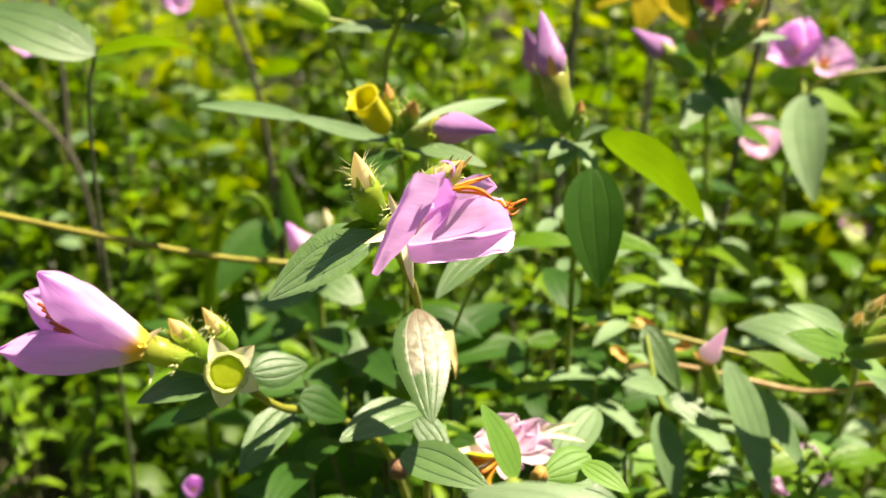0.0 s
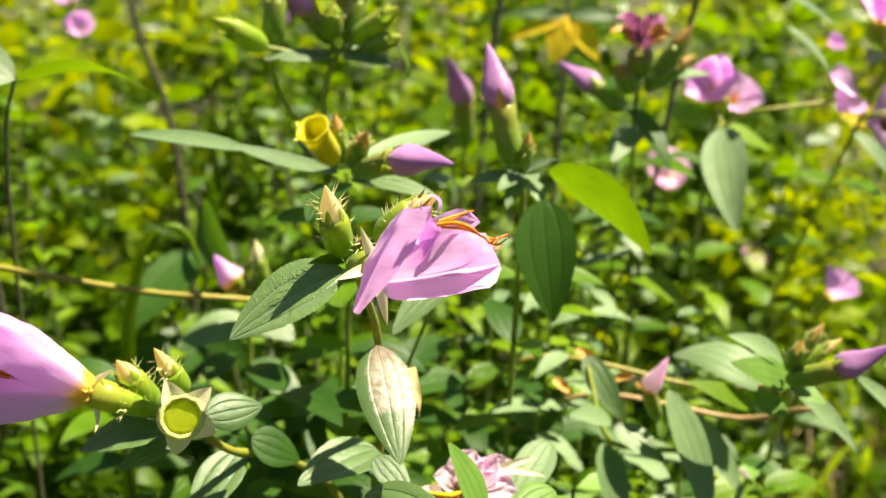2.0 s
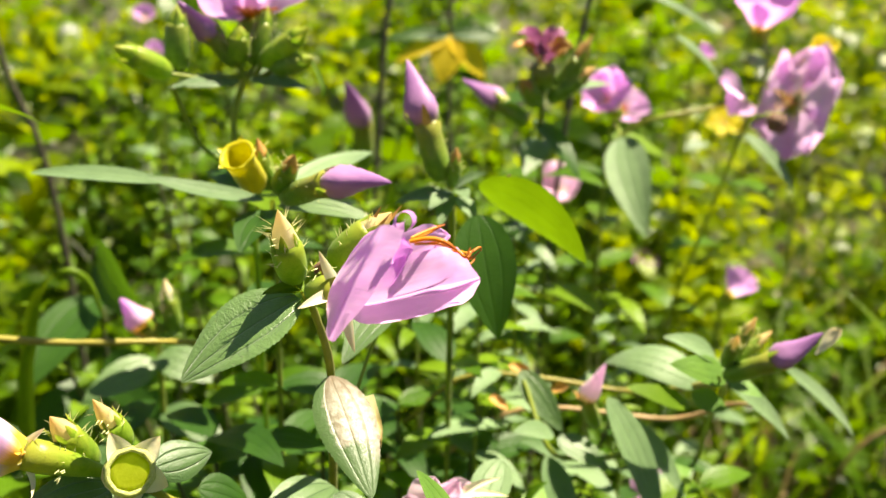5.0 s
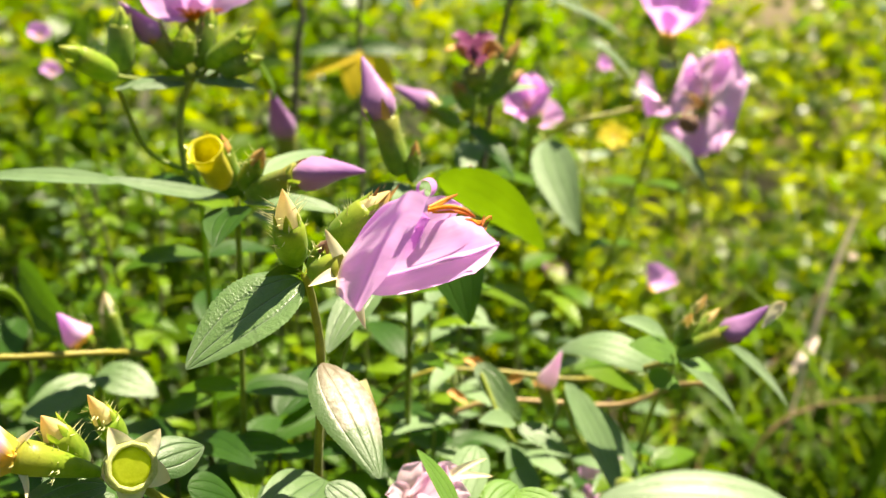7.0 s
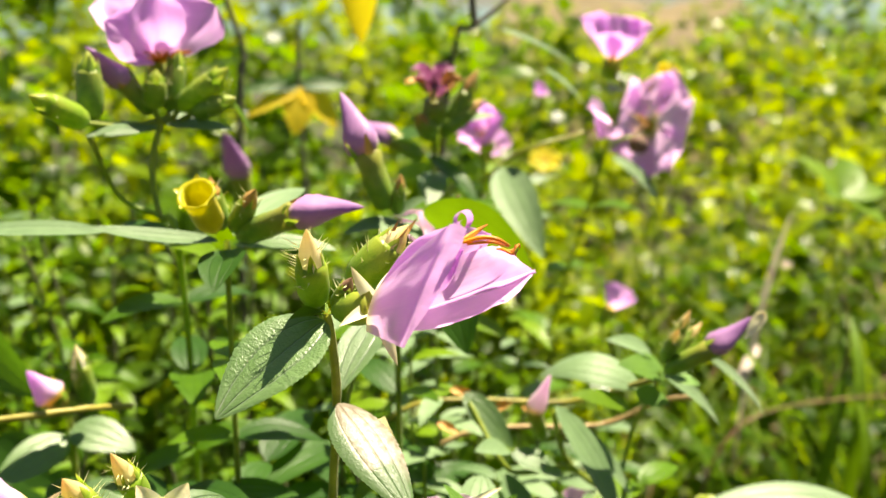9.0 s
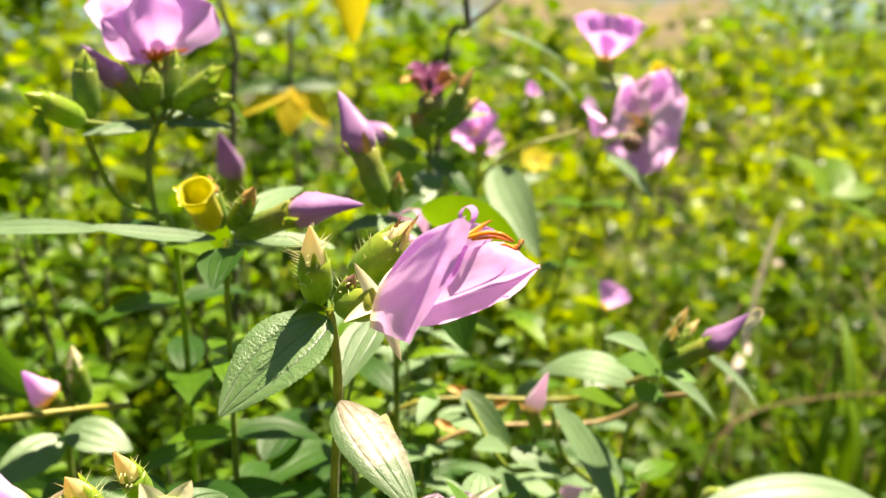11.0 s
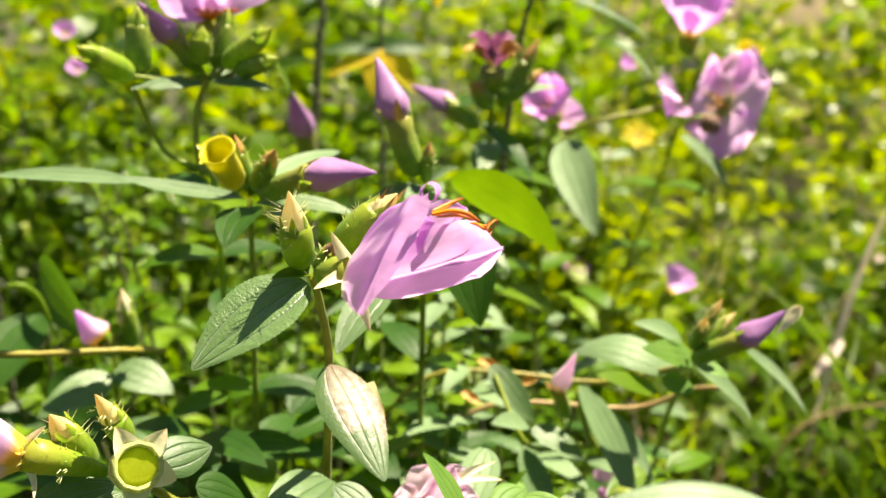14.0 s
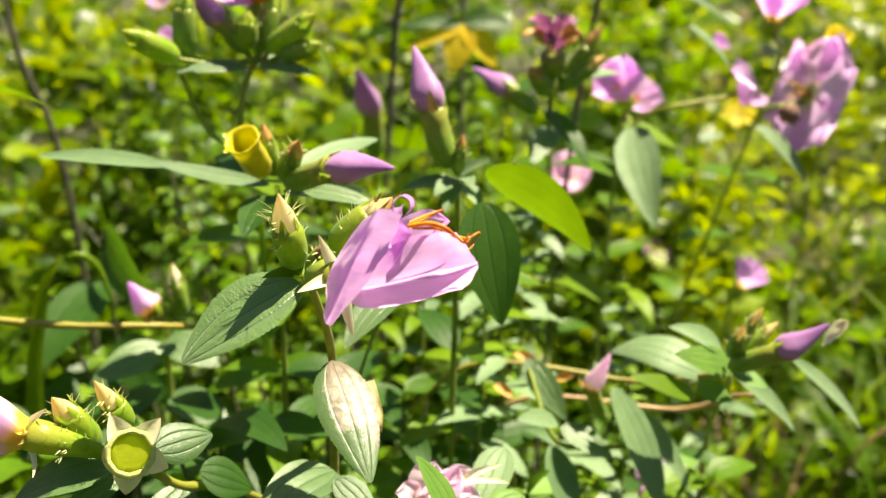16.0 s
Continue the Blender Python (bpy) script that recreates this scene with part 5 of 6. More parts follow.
for x, y, top, seed in ((0.095, 0.385, 0.450, 1), (0.125, 0.415, 0.455, 2), (0.155, 0.402, 0.452, 3), (0.190, 0.412, 0.448, 4), (0.120, 0.372, 0.436, 5), (0.165, 0.372, 0.430, 6)):
    herb = plant("leafy_plant", x, y, "low plant with grey-green and fresh green leaves", "plant", "grey-leaved plants")
    stem(herb, [(x, y + 0.01, 0), (x + 0.004, y + 0.005, top * 0.6), (x, y, top)], 0.0016, 0.0010)
    leaf_pairs(herb, [(x, y, top), (x, y + 0.001, top - 0.018), (x + 0.001, y + 0.002, top - 0.04), (x + 0.002, y + 0.003, top - 0.07)], 0.036, (LEAF_PALE, LEAF, LEAF_DARK, LEAF_LIGHT), 340 + seed, 0.36)
for x, y, top, seed in ((0.088, 0.440, 0.532, 1), (0.094, 0.420, 0.505, 2), (0.060, 0.460, 0.545, 3), (0.078, 0.405, 0.482, 4), (0.150, 0.545, 0.545, 5), (0.118, 0.470, 0.520, 6), (0.205, 0.520, 0.500, 7)):
    herb = plant("leafy_plant", x, y + 0.02, "slender plant with narrow silvery leaves in the sun", "plant", "silvery plants")
    stem(herb, [(x + 0.01, y + 0.02, 0), (x + 0.006, y + 0.01, top * 0.6), (x, y, top)], 0.0014, 0.0008)
    leaf_pairs(herb, [(x, y, top), (x, y + 0.001, top - 0.014), (x + 0.001, y + 0.002, top - 0.032), (x + 0.002, y + 0.003, top - 0.055)], 0.026, (LEAF_PALE, LEAF_PALE, LEAF_FRESH, LEAF), 360 + seed, 0.40)
leaf_pairs(wide, [(0.3175, 0.604, 0.55), (0.315, 0.622, 0.50), (0.311, 0.645, 0.44), (0.308, 0.665, 0.38)], 0.042, (LEAF_WEED, LEAF_FRESH), 304)
leaf_pairs(faded, [(0.154, 0.538, 0.575), (0.158, 0.543, 0.54), (0.163, 0.548, 0.50), (0.168, 0.553, 0.46)], 0.042, (LEAF_WEED, LEAF_FRESH, LEAF_DARK), 305)
leaf_pairs(paler, [(0.2375, 0.630, 0.555), (0.24, 0.637, 0.52), (0.241, 0.641, 0.48)], 0.042, (LEAF_WEED, LEAF_FRESH), 306)
leaf_pairs(leaning, [(0.186, 0.374, 0.455), (0.189, 0.385, 0.42)], 0.036, (LEAF_WEED, LEAF_FRESH), 307)
leaf_pairs(main, [(-0.0030, 0.315, 0.49), (-0.002, 0.322, 0.45), (-0.001, 0.326, 0.41)], 0.030, (LEAF_WEED, LEAF_DARK), 308)

# ---- small half-open bud at the far side ----
shy = plant("flowering_plant", -0.075, 0.51, "small plant with a half-open pink bud and a pale bud", group="pink flowering plants")
stem(shy, [(-0.075, 0.51, 0), (-0.072, 0.505, 0.3), (-0.0720, 0.4950, 0.500)], 0.003, 0.0016)
violet_bud(shy, (-0.0700, 0.4900, 0.5060), (-0.0775, 0.4840, 0.5150), (-0.0890, 0.4880, 0.5300), 0.0068, 111, "half-open pink bud", hairs=6, petals=PETAL_LIGHT)
green_bud(shy, (-0.0630, 0.4880, 0.5080), (-0.0665, 0.4855, 0.5400), 0.0050, 10, label="pale cream bud", seed=112, tipmat=CREAM, mat=CALYX_DARK)
for a, b in (((-0.072, 0.495, 0.495), (-0.045, 0.475, 0.485)), ((-0.073, 0.495, 0.49), (-0.110, 0.480, 0.478)), ((-0.072, 0.50, 0.46), (-0.04, 0.47, 0.45))):
    leaf(shy, a, b, (0, -0.5, 0.85), 0.024, LEAF, "leaf", nu=14, nv=10, pucker=0.02, bend=0.08)

# ---- near pale leaf low in front ----
near = plant("leafy_plant", 0.03, 0.19, "low plant whose long pale leaf lies level near by", "plant")
stem(near, [(0.03, 0.19, 0), (0.028, 0.18, 0.35), (0.020, 0.160, 0.57), (0.0180, 0.1480, 0.5900)], 0.003, 0.0015)
leaf(near, (0.0465, 0.1360, 0.5895), (0.0095, 0.1500, 0.5930), (0.1, -0.45, 0.88), 0.0150, LEAF_NEAR, "leaf", "long grey-green leaf", half=half_narrow, nu=40, nv=20, pucker=0.015, cup=-0.15, bend=0.10)

# ---- the climber with yellow runners and the broad leaf pair ----
climber = plant("climber", -0.18, 0.47, "climbing plant with a yellow runner and broad folded leaves", "plant")
stem(climber, [(-0.18, 0.47, 0), (-0.183, 0.465, 0.35), (-0.1834, 0.460, 0.5288), (-0.178, 0.450, 0.600), (-0.1700, 0.4440, 0.6280)], 0.0011, 0.0009, STEM_WEED)
leaf(climber, (-0.1690, 0.4430, 0.6285), (-0.2350, 0.4550, 0.6480), (0.1, -0.65, 0.75), 0.0330, LEAF, "leaf", "broad green leaf blade", nu=20, nv=14, cup=0.1, bend=0.06)
leaf(climber, (-0.1680, 0.4420, 0.6285), (-0.1030, 0.4245, 0.6265), (0.25, 0.35, 0.9), 0.0200, LEAF_LIME, "leaf", "bright lime leaf blade", nu=20, nv=14, cup=0.1, bend=0.14)
stem(climber, [(-0.48, 0.47, 0.0), (-0.44, 0.45, 0.35), (-0.36, 0.43, 0.565), (-0.2562, 0.420, 0.5605), (-0.1643, 0.420, 0.5439), (-0.1107, 0.420, 0.5349), (-0.0700, 0.4230, 0.5310), (-0.0500, 0.440, 0.522)], 0.0020, 0.0015, VINE, name="runner")

# ---- dark branches, yellow leaves, dry stalk ----
shrub = plant("shrub", -0.30, 0.78, "bare dark forked branches of a shrub", "shrub")
stem(shrub, [(-0.30, 0.78, 0), (-0.302, 0.76, 0.3), (-0.3078, 0.750, 0.4302), (-0.3215, 0.750, 0.498), (-0.3708, 0.750, 0.5518), (-0.45, 0.75, 0.62)], 0.003, 0.0020, TWIG, name="branch")
stem(shrub, [(-0.3215, 0.750, 0.485), (-0.322, 0.76, 0.56), (-0.330, 0.77, 0.66)], 0.0026, 0.0016, TWIG, name="branch")
shrub = plant("shrub", -0.15, 0.83, "thin dark upright branch of a shrub", "shrub")
stem(shrub, [(-0.15, 0.83, 0), (-0.155, 0.81, 0.35), (-0.1676, 0.80, 0.532), (-0.1919, 0.80, 0.6182), (-0.205, 0.80, 0.72)], 0.0035, 0.0018, TWIG, name="branch")
shrub = plant("shrub", 0.10, 0.82, "thin dark wavy twig of a shrub", "shrub")
stem(shrub, [(0.10, 0.82, 0), (0.098, 0.81, 0.40), (0.1046, 0.80, 0.6273), (0.1098, 0.80, 0.6709), (0.0967, 0.80, 0.7201), (0.09, 0.80, 0.80)], 0.0035, 0.0018, TWIG, name="branch")
shrub = plant("shrub", 0.20, 0.64, "dark forked twig with a yellow hanging leaf", "shrub")
stem(shrub, [(0.20, 0.66, 0), (0.20, 0.64, 0.45), (0.2093, 0.62, 0.6627), (0.228, 0.62, 0.687), (0.2580, 0.62, 0.7092), (0.29, 0.62, 0.75)], 0.0020, 0.0016, TWIG, name="branch")
stem(shrub, [(0.228, 0.62, 0.687), (0.2256, 0.62, 0.7090), (0.222, 0.62, 0.77)], 0.0028, 0.002, TWIG, name="branch")
stem(shrub, [(0.2240, 0.625, 0.74), (0.200, 0.70, 0.765), (0.1835, 0.728, 0.750)], 0.0016, 0.001, TWIG, name="branch")
leaf(shrub, (0.1835, 0.728, 0.7500), (0.1850, 0.728, 0.6750), (-0.3, -0.9, 0.1), 0.034, LEAF_YELLOW, "leaf", "yellowed hanging leaf", nu=14, nv=10, cup=0.2)
shrub = plant("shrub", 0.19, 0.90, "twig with drooping yellow and brown leaves", "shrub")
stem(shrub, [(0.19, 0.90, 0), (0.19, 0.89, 0.4), (0.1838, 0.882, 0.6375), (0.186, 0.88, 0.70)], 0.003, 0.0016, TWIG, name="branch")
for tip, w, mt in (((0.1284, 0.870, 0.610), 0.020, LEAF_YELLOW), ((0.2161, 0.870, 0.5950), 0.032, LEAF_YELLOW), ((0.170, 0.860, 0.592), 0.036, LEAF_YELLOW), ((0.120, 0.88, 0.632), 0.018, LEAF_DARK), ((0.235, 0.88, 0.635), 0.022, LEAF_DARK)):
    leaf(shrub, (0.1838, 0.880, 0.6360), tip, (0, -0.7, 0.6), w, mt, "leaf", nu=14, nv=8, cup=0.2, bend=0.06)
reed = plant("dry_stalk", 0.67, 0.80, "dry straw-coloured grass leaves on a bent stalk", "plant")
stem(reed, [(0.67, 0.80, 0), (0.672, 0.79, 0.13), (0.678, 0.785, 0.24)], 0.003, 0.0024, STRAW)
leaf(reed, (0.678, 0.785, 0.230), (0.735, 0.780, 0.480), (-0.3, -0.8, 0.5), 0.0085, STRAW, "dry_leaf", half=half_narrow, nu=16, nv=6, cup=0.3, bend=-0.08)
leaf(reed, (0.730, 0.785, 0.410), (0.690, 0.740, 0.430), (-0.2, -0.7, 0.7), 0.014, STRAW, "dry_leaf", half=half_narrow, nu=12, nv=6, cup=0.3, bend=0.08)
leaf(reed, (0.700, 0.785, 0.320), (0.640, 0.760, 0.290), (-0.2, -0.6, 0.8), 0.012, STRAW, "dry_leaf", half=half_narrow, nu=12, nv=6, cup=0.3, bend=0.08)

# blooms and petals farther off, each on its own plant
FAR_BLOOMS = (
    ((0.2970, 0.8576, 0.4809), (-0.3, -0.5, 0.7), 0.072, PETAL_FADED, 0.8), ((0.4000, 0.8760, 0.3900), (0.2, -0.3, 0.9), 0.048, PETAL_LIGHT, 0.7), ((0.3120, 0.5660, 0.4800), (0.35, -0.25, 0.85), 0.042, PETAL_LIGHT, 0.7),
    ((0.1896, 0.4200, 0.4126), (-0.2, -0.5, 0.8), 0.048, PETAL, 0.6), ((-0.1259, 0.4000, 0.4100), (0.1, -0.5, 0.8), 0.024, PETAL_LIGHT, 0.95), ((-0.289, 1.000, 0.587), (0, -0.6, 0.6), 0.040, PETAL, 0.6),
    ((-0.097, 1.000, 0.641), (0, -0.6, 0.6), 0.026, PETAL_LIGHT, 0.5), ((-0.089, 1.000, 0.607), (0, -0.6, 0.6), 0.022, PETAL_LIGHT, 0.5), ((0.4355, 0.8600, 0.6195), (0.3, -0.6, 0.6), 0.026, PETAL_LIGHT, 0.6),
    ((-0.36, 0.80, 0.575), (0, -0.6, 0.6), 0.040, PETAL_LIGHT, 0.5), ((-0.30, 1.00, 0.62), (0, -0.6, 0.6), 0.040, PETAL_LIGHT, 0.5))
for k, (place, facing, size, mt, closed) in enumerate(FAR_BLOOMS):
    x, y, z = place
    far = plant("flowering_plant", x + 0.01, y + 0.03, "slender plant with a single pink bloom", group="pink flowering plants")
    back = Vector(place) - Vector(facing).normalized() * 0.012
    stem(far, [(x + 0.01, y + 0.03, 0), (x + 0.008, y + 0.028, z * 0.6), back], 0.0018, 0.0012)
    open_flower(far, place, facing, size, 120 + k, 3 if k in (1, 2) else 5, mat=mt, label="small pink bloom", closed=closed, stamens=0)
    for q in range(4):
        w = q * 1.6 + k
        a = Vector((x + 0.008, y + 0.026, z * (0.66 + 0.06 * q)))
        leaf(far, a, a + Vector((0.035 * math.cos(w), 0.035 * math.sin(w), 0.004)), (0, -0.3, 0.9), 0.018, LEAF if q % 2 else LEAF_PALE, "leaf", nu=10, nv=8, bend=0.08)
daisy = plant("yellow_flower", 0.72, 1.29, "small yellow flower on a thin stalk", "flower")
stem(daisy, [(0.72, 1.29, 0), (0.72, 1.28, 0.3), (0.7163, 1.2666, 0.480)], 0.002, 0.0014)
YELLOW = petally("petal_yellow", (0.86, 0.72, 0.01), (0.86, 0.66, 0.01), (0.8, 0.55, 0.01), heel=(0.8, 0.5, 0.01), glow=(0.98, 0.82, 0.02))
open_flower(daisy, (0.7163, 1.2666, 0.482), (-0.3, -0.6, 0.7), 0.050, 150, 6, mat=YELLOW, label="yellow bloom", closed=0.15, stamens=0)


daisy = plant("yellow_flower", 0.38, 0.60, "small yellow flower on a thin stalk", "flower")
stem(daisy, [(0.38, 0.62, 0), (0.376, 0.60, 0.4), (0.367, 0.577, 0.645)], 0.0012, 0.0008)
open_flower(daisy, (0.3655, 0.574, 0.650), (-0.2, -0.5, 0.8), 0.019, 151, 6, mat=YELLOW, label="yellow bloom", closed=0.3, stamens=0)


sunlit = plant("broad_leaved_herb", 0.78, 0.76, "herb with broad yellow-green leaves in full sun", "plant")
stem(sunlit, [(0.78, 0.76, 0), (0.778, 0.755, 0.25), (0.770, 0.745, 0.50)], 0.002, 0.0012, STEM)
for tip, w in (((0.715, 0.715, 0.505), 0.044), ((0.830, 0.735, 0.500), 0.050), ((0.790, 0.700, 0.470), 0.048), ((0.745, 0.790, 0.540), 0.042), ((0.835, 0.790, 0.530), 0.044)):
    leaf(sunlit, (0.770, 0.745, 0.497), tip, (0.1, -0.45, 0.88), w, LEAF_LIME, "leaf", nu=14, nv=10, cup=0.15, bend=0.08)


tuft = plant("grass_tuft", 0.62, 0.64, "tuft of broad bright green grass blades", "grass")
for (dx, dy, h, reach, w, mt) in ((-0.02, -0.01, 0.46, -0.10, 0.014, LEAF_FRESH), (0.03, 0.0, 0.44, 0.13, 0.016, LEAF_LIME), (0.00, 0.02, 0.43, 0.20, 0.013, LEAF_LIME), (0.05, -0.02, 0.40, 0.22, 0.014, LEAF_FRESH), (-0.04, 0.02, 0.36, -0.16, 0.010, LEAF_WEED), (0.02, -0.03, 0.37, 0.10, 0.012, LEAF_FRESH), (0.06, 0.03, 0.30, -0.12, 0.011, LEAF_WEED)):
    foot, top = Vector((0.62 + dx, 0.64 + dy, 0)), Vector((0.62 + dx + reach * 0.5, 0.64 + dy, h))
    leaf(tuft, foot, top, (-reach, -0.3, 0.2), w, mt, "blade", half=half_blade, nu=20, nv=4, cup=0.35, bend=0.03, roll=-1.3 if reach > 0 else -1.1, roll_from=0.55)
fallen = plant("fallen_stem", 0.50, 0.62, "dry brown stem fallen across the grass", "stem")
stem(fallen, [(0.44, 0.63, 0.0), (0.455, 0.62, 0.22), (0.500, 0.62, 0.318), (0.62, 0.62, 0.325), (0.76, 0.60, 0.300), (0.86, 0.60, 0.20)], 0.0016, 0.0012, DRY)
stem(fallen, [(0.62, 0.62, 0.325), (0.640, 0.615, 0.370), (0.628, 0.61, 0.425)], 0.0016, 0.0010, STRAW_THIN, name="side_shoot")
stem(fallen, [(0.70, 0.612, 0.314), (0.722, 0.61, 0.375), (0.745, 0.605, 0.400)], 0.0016, 0.0010, DRY, name="side_shoot")


arch = plant("grass_tuft", -0.16, 0.54, "single broad green grass blade arching over", "grass")
bm = bmesh.new()
line = smooth_path([(-0.160, 0.54, 0.0), (-0.155, 0.53, 0.25), (-0.1464, 0.52, 0.447), (-0.1406, 0.52, 0.494), (-0.1339, 0.52, 0.5232), (-0.1214, 0.52, 0.5357), (-0.1081, 0.52, 0.529), (-0.0997, 0.515, 0.5057)], 6)
grid(bm, len(line), 3, lambda i, j: line[i] + Vector((0.4, -0.9, 0.3)).normalized() * 0.002 * (j == 1) + Vector((0.75, 0.3, 0.35)).normalized() * (j - 1) * 0.0050 * (1 - (i / len(line)) ** 3), lambda i, j: (i / len(line), j / 2))
part("blade", bm, LEAF_FRESH, arch)


# ---- undergrowth ----
def leaf_mesh(name, length, width, mat, nu=7, nv=6, bend=0.08, cup=0.2, half=half_leaf):
    bm = sheet(bmesh.new(), (0, 0, 0), (length, 0, 0), (0, 0, 1), width, half, nu, nv, cup=cup, bend=bend, hook=0.08)
    me = bpy.data.meshes.new(name)
    bm.to_mesh(me)
    bm.free()
    me.shade_smooth()
    me.materials.append(mat)
    return me


WEED_LEAVES = [leaf_mesh("weed_leaf", l, w, mt) for l, w, mt in ((0.036, 0.016, LEAF_WEED), (0.028, 0.013, LEAF_FRESH), (0.034, 0.013, LEAF_FRESH), (0.024, 0.012, LEAF_WEED), (0.032, 0.017, LEAF_LIME))]


def weed(seed, height):
    """A leafy weed: a stem and crossed pairs of leaves, with side shoots."""
    rng = random.Random(seed)
    ob = plant("leafy_weed", 0, 0, "leafy green weed with paired oval leaves", "plant", "leafy weeds")
    lean = Vector((rng.uniform(-0.08, 0.08), rng.uniform(-0.08, 0.08), 0))
    pts = [Vector((0, 0, 0)) + lean * (t * t) + Vector((0, 0, height * t)) for t in (0, 0.3, 0.6, 0.85, 1)]
    stem(ob, pts, 0.0022, 0.0010, STEM_WEED, sides=6, knots=0)
    turn = rng.uniform(0, 3)
    for k in range(15):
        t = 1 - 0.042 * k
        p = lean * (t * t) + Vector((0, 0, height * t))
        turn += 1.57 + rng.uniform(-0.3, 0.3)
        for side in (0, math.pi):
            lf = new("leaf", WEED_LEAVES[rng.randrange(4) if rng.random() < 0.88 else 4])
            lf.parent = ob
            sc = (0.45 + 0.12 * k if k < 5 else 1.0) * rng.uniform(0.8, 1.15)
            lf.matrix_basis = Matrix.Translation(p) @ Euler((rng.uniform(-0.3, 0.3), rng.uniform(-0.7, 0.45) - 0.3 * (k < 2), turn + side)).to_matrix().to_4x4() @ Matrix.Diagonal((sc, sc, sc, 1))
    return ob


rng = random.Random(11)
HEIGHTS = (0.36, 0.42, 0.47, 0.40, 0.52)
WEEDS = [weed(200 + k, h) for k, h in enumerate(HEIGHTS)]
# small clearings keep the blooms and the longer leaves free
CLEAR = [(-0.085, 0.485), (0.33, 0.55), (0.21, 0.505), (0.30, 0.86), (0.275, 0.60), (0.316, 0.56), (0.15, 0.515), (-0.02, 0.455), (0.16, 0.34), (0.25, 0.36), (0.45, 0.90)]


def shut_in(x, y):
    for px, py in CLEAR:
        for ex, ey in ((0.0, 0.0), (-0.05, 0.015), (-0.10, 0.03)):
            t = ((x - ex) * (px - ex) + (y - ey) * (py - ey)) / ((px - ex) ** 2 + (py - ey) ** 2)
            if 0 < t < 1.02 and math.hypot(x - ex - t * (px - ex), y - ey - t * (py - ey)) < 0.035:
                return True
    return False


spots = []
for count, y0, y1, low, high in ((70, 0.35, 0.50, -0.03, 0.02), (110, 0.50, 0.85, -0.07, 0.03), (75, 0.85, 1.35, -0.10, 0.06)):
    for k in range(count):
        y = rng.uniform(y0, y1)
        x = rng.uniform(-0.50 * y - 0.05, 1.2 * y)
        top = 0.645 - 0.45 * y if y < 0.47 else 0.435 + min(1, (y - 0.47) / 0.10) * 0.10 + 0.10 * max(0, y - 0.6)
        if x > 0.35 * y:
            top -= 0.05 + 0.10 * min(1, max(0, x - 0.46 * y) * 5)
        if y > 0.42 and shut_in(x, y):
            top = min(top, 0.66 - 0.50 * y if y < 0.5 else 0.38)
        if x < -0.03 and y < 0.50:
            top = 0.30
        if abs(x - 0.45 * y) < 0.03 and 0.25 < y < 0.43:
            top = 0.33
        if (x < -0.06 and y < 0.95 and k % 5) or (y > 0.42 and x > 0.46 * y):
            continue
        spots.append((x, y, max(0.25, top + rng.uniform(low, high))))
for k, (x, y, top) in enumerate(spots):
    s = top / HEIGHTS[k % 5]
    m = pose(x, y, 0, 0, 0, rng.uniform(0, 360)) @ Matrix.Diagonal((1, 1, s, 1))
    w = WEEDS[k] if k < 5 else copy_thing(WEEDS[k % 5], pose(0, 0, 0))
    w.matrix_basis = m


def scatter(name, count, place, size, mat, label, seed, tilt=0.7, slim=0.5, category="foliage"):
    """Many small leaves joined into one mass; place(rng) gives a spot, size a range of lengths."""
    g = np.random.default_rng(seed)
    us = np.array([0.0, 0.22, 0.5, 0.78, 1.0])
    hw = np.array([0.04, 0.80, 1.0, 0.68, 0.02]) * slim / 2
    tpl = np.array([(u, h * v, 0.06 * math.sin(math.pi * u) + 0.10 * abs(v) * h - 0.12 * u * u) for u, h in zip(us, hw) for v in (-1, 0, 1)])
    uv = np.array([(u, v * 0.5 + 0.5) for u in us for v in (-1, 0, 1)])
    quads = np.array([(i * 3 + j, i * 3 + 3 + j, i * 3 + 4 + j, i * 3 + 1 + j) for i in range(4) for j in range(2)])
    spots = place(g, count)
    count = len(spots)
    ln = size[0] + (size[1] - size[0]) * g.random(count) ** 1.7
    yaw, pit, rol = g.uniform(0, 2 * math.pi, count), g.normal(-0.15, tilt * 0.7, count), g.normal(0, tilt * 0.8, count)
    cy, sy, cp, sp, cr, sr_ = np.cos(yaw), np.sin(yaw), np.cos(pit), np.sin(pit), np.cos(rol), np.sin(rol)
    ex = np.stack([cy * cp, sy * cp, sp], 1)
    ey = np.stack([-sy * cr - cy * sp * sr_, cy * cr - sy * sp * sr_, cp * sr_], 1)
    ez = np.cross(ex, ey)
    v = spots[:, None] + ln[:, None, None] * (tpl[None, :, :1] * ex[:, None] + tpl[None, :, 1:2] * ey[:, None] + tpl[None, :, 2:] * ez[:, None])
    f = (quads[None] + (np.arange(count) * len(tpl))[:, None, None]).reshape(-1, 4)
    me = bpy.data.meshes.new(name)
    me.from_pydata(v.reshape(-1, 3).tolist(), [], f.tolist())
    layer = me.uv_layers.new(name="UVMap")
    layer.data.foreach_set("uv", np.tile(uv[quads.ravel()], (count, 1)).ravel())
    me.shade_smooth()
    me.materials.append(mat)
    return tagged(new(name, me), label, category, kind="stuff")


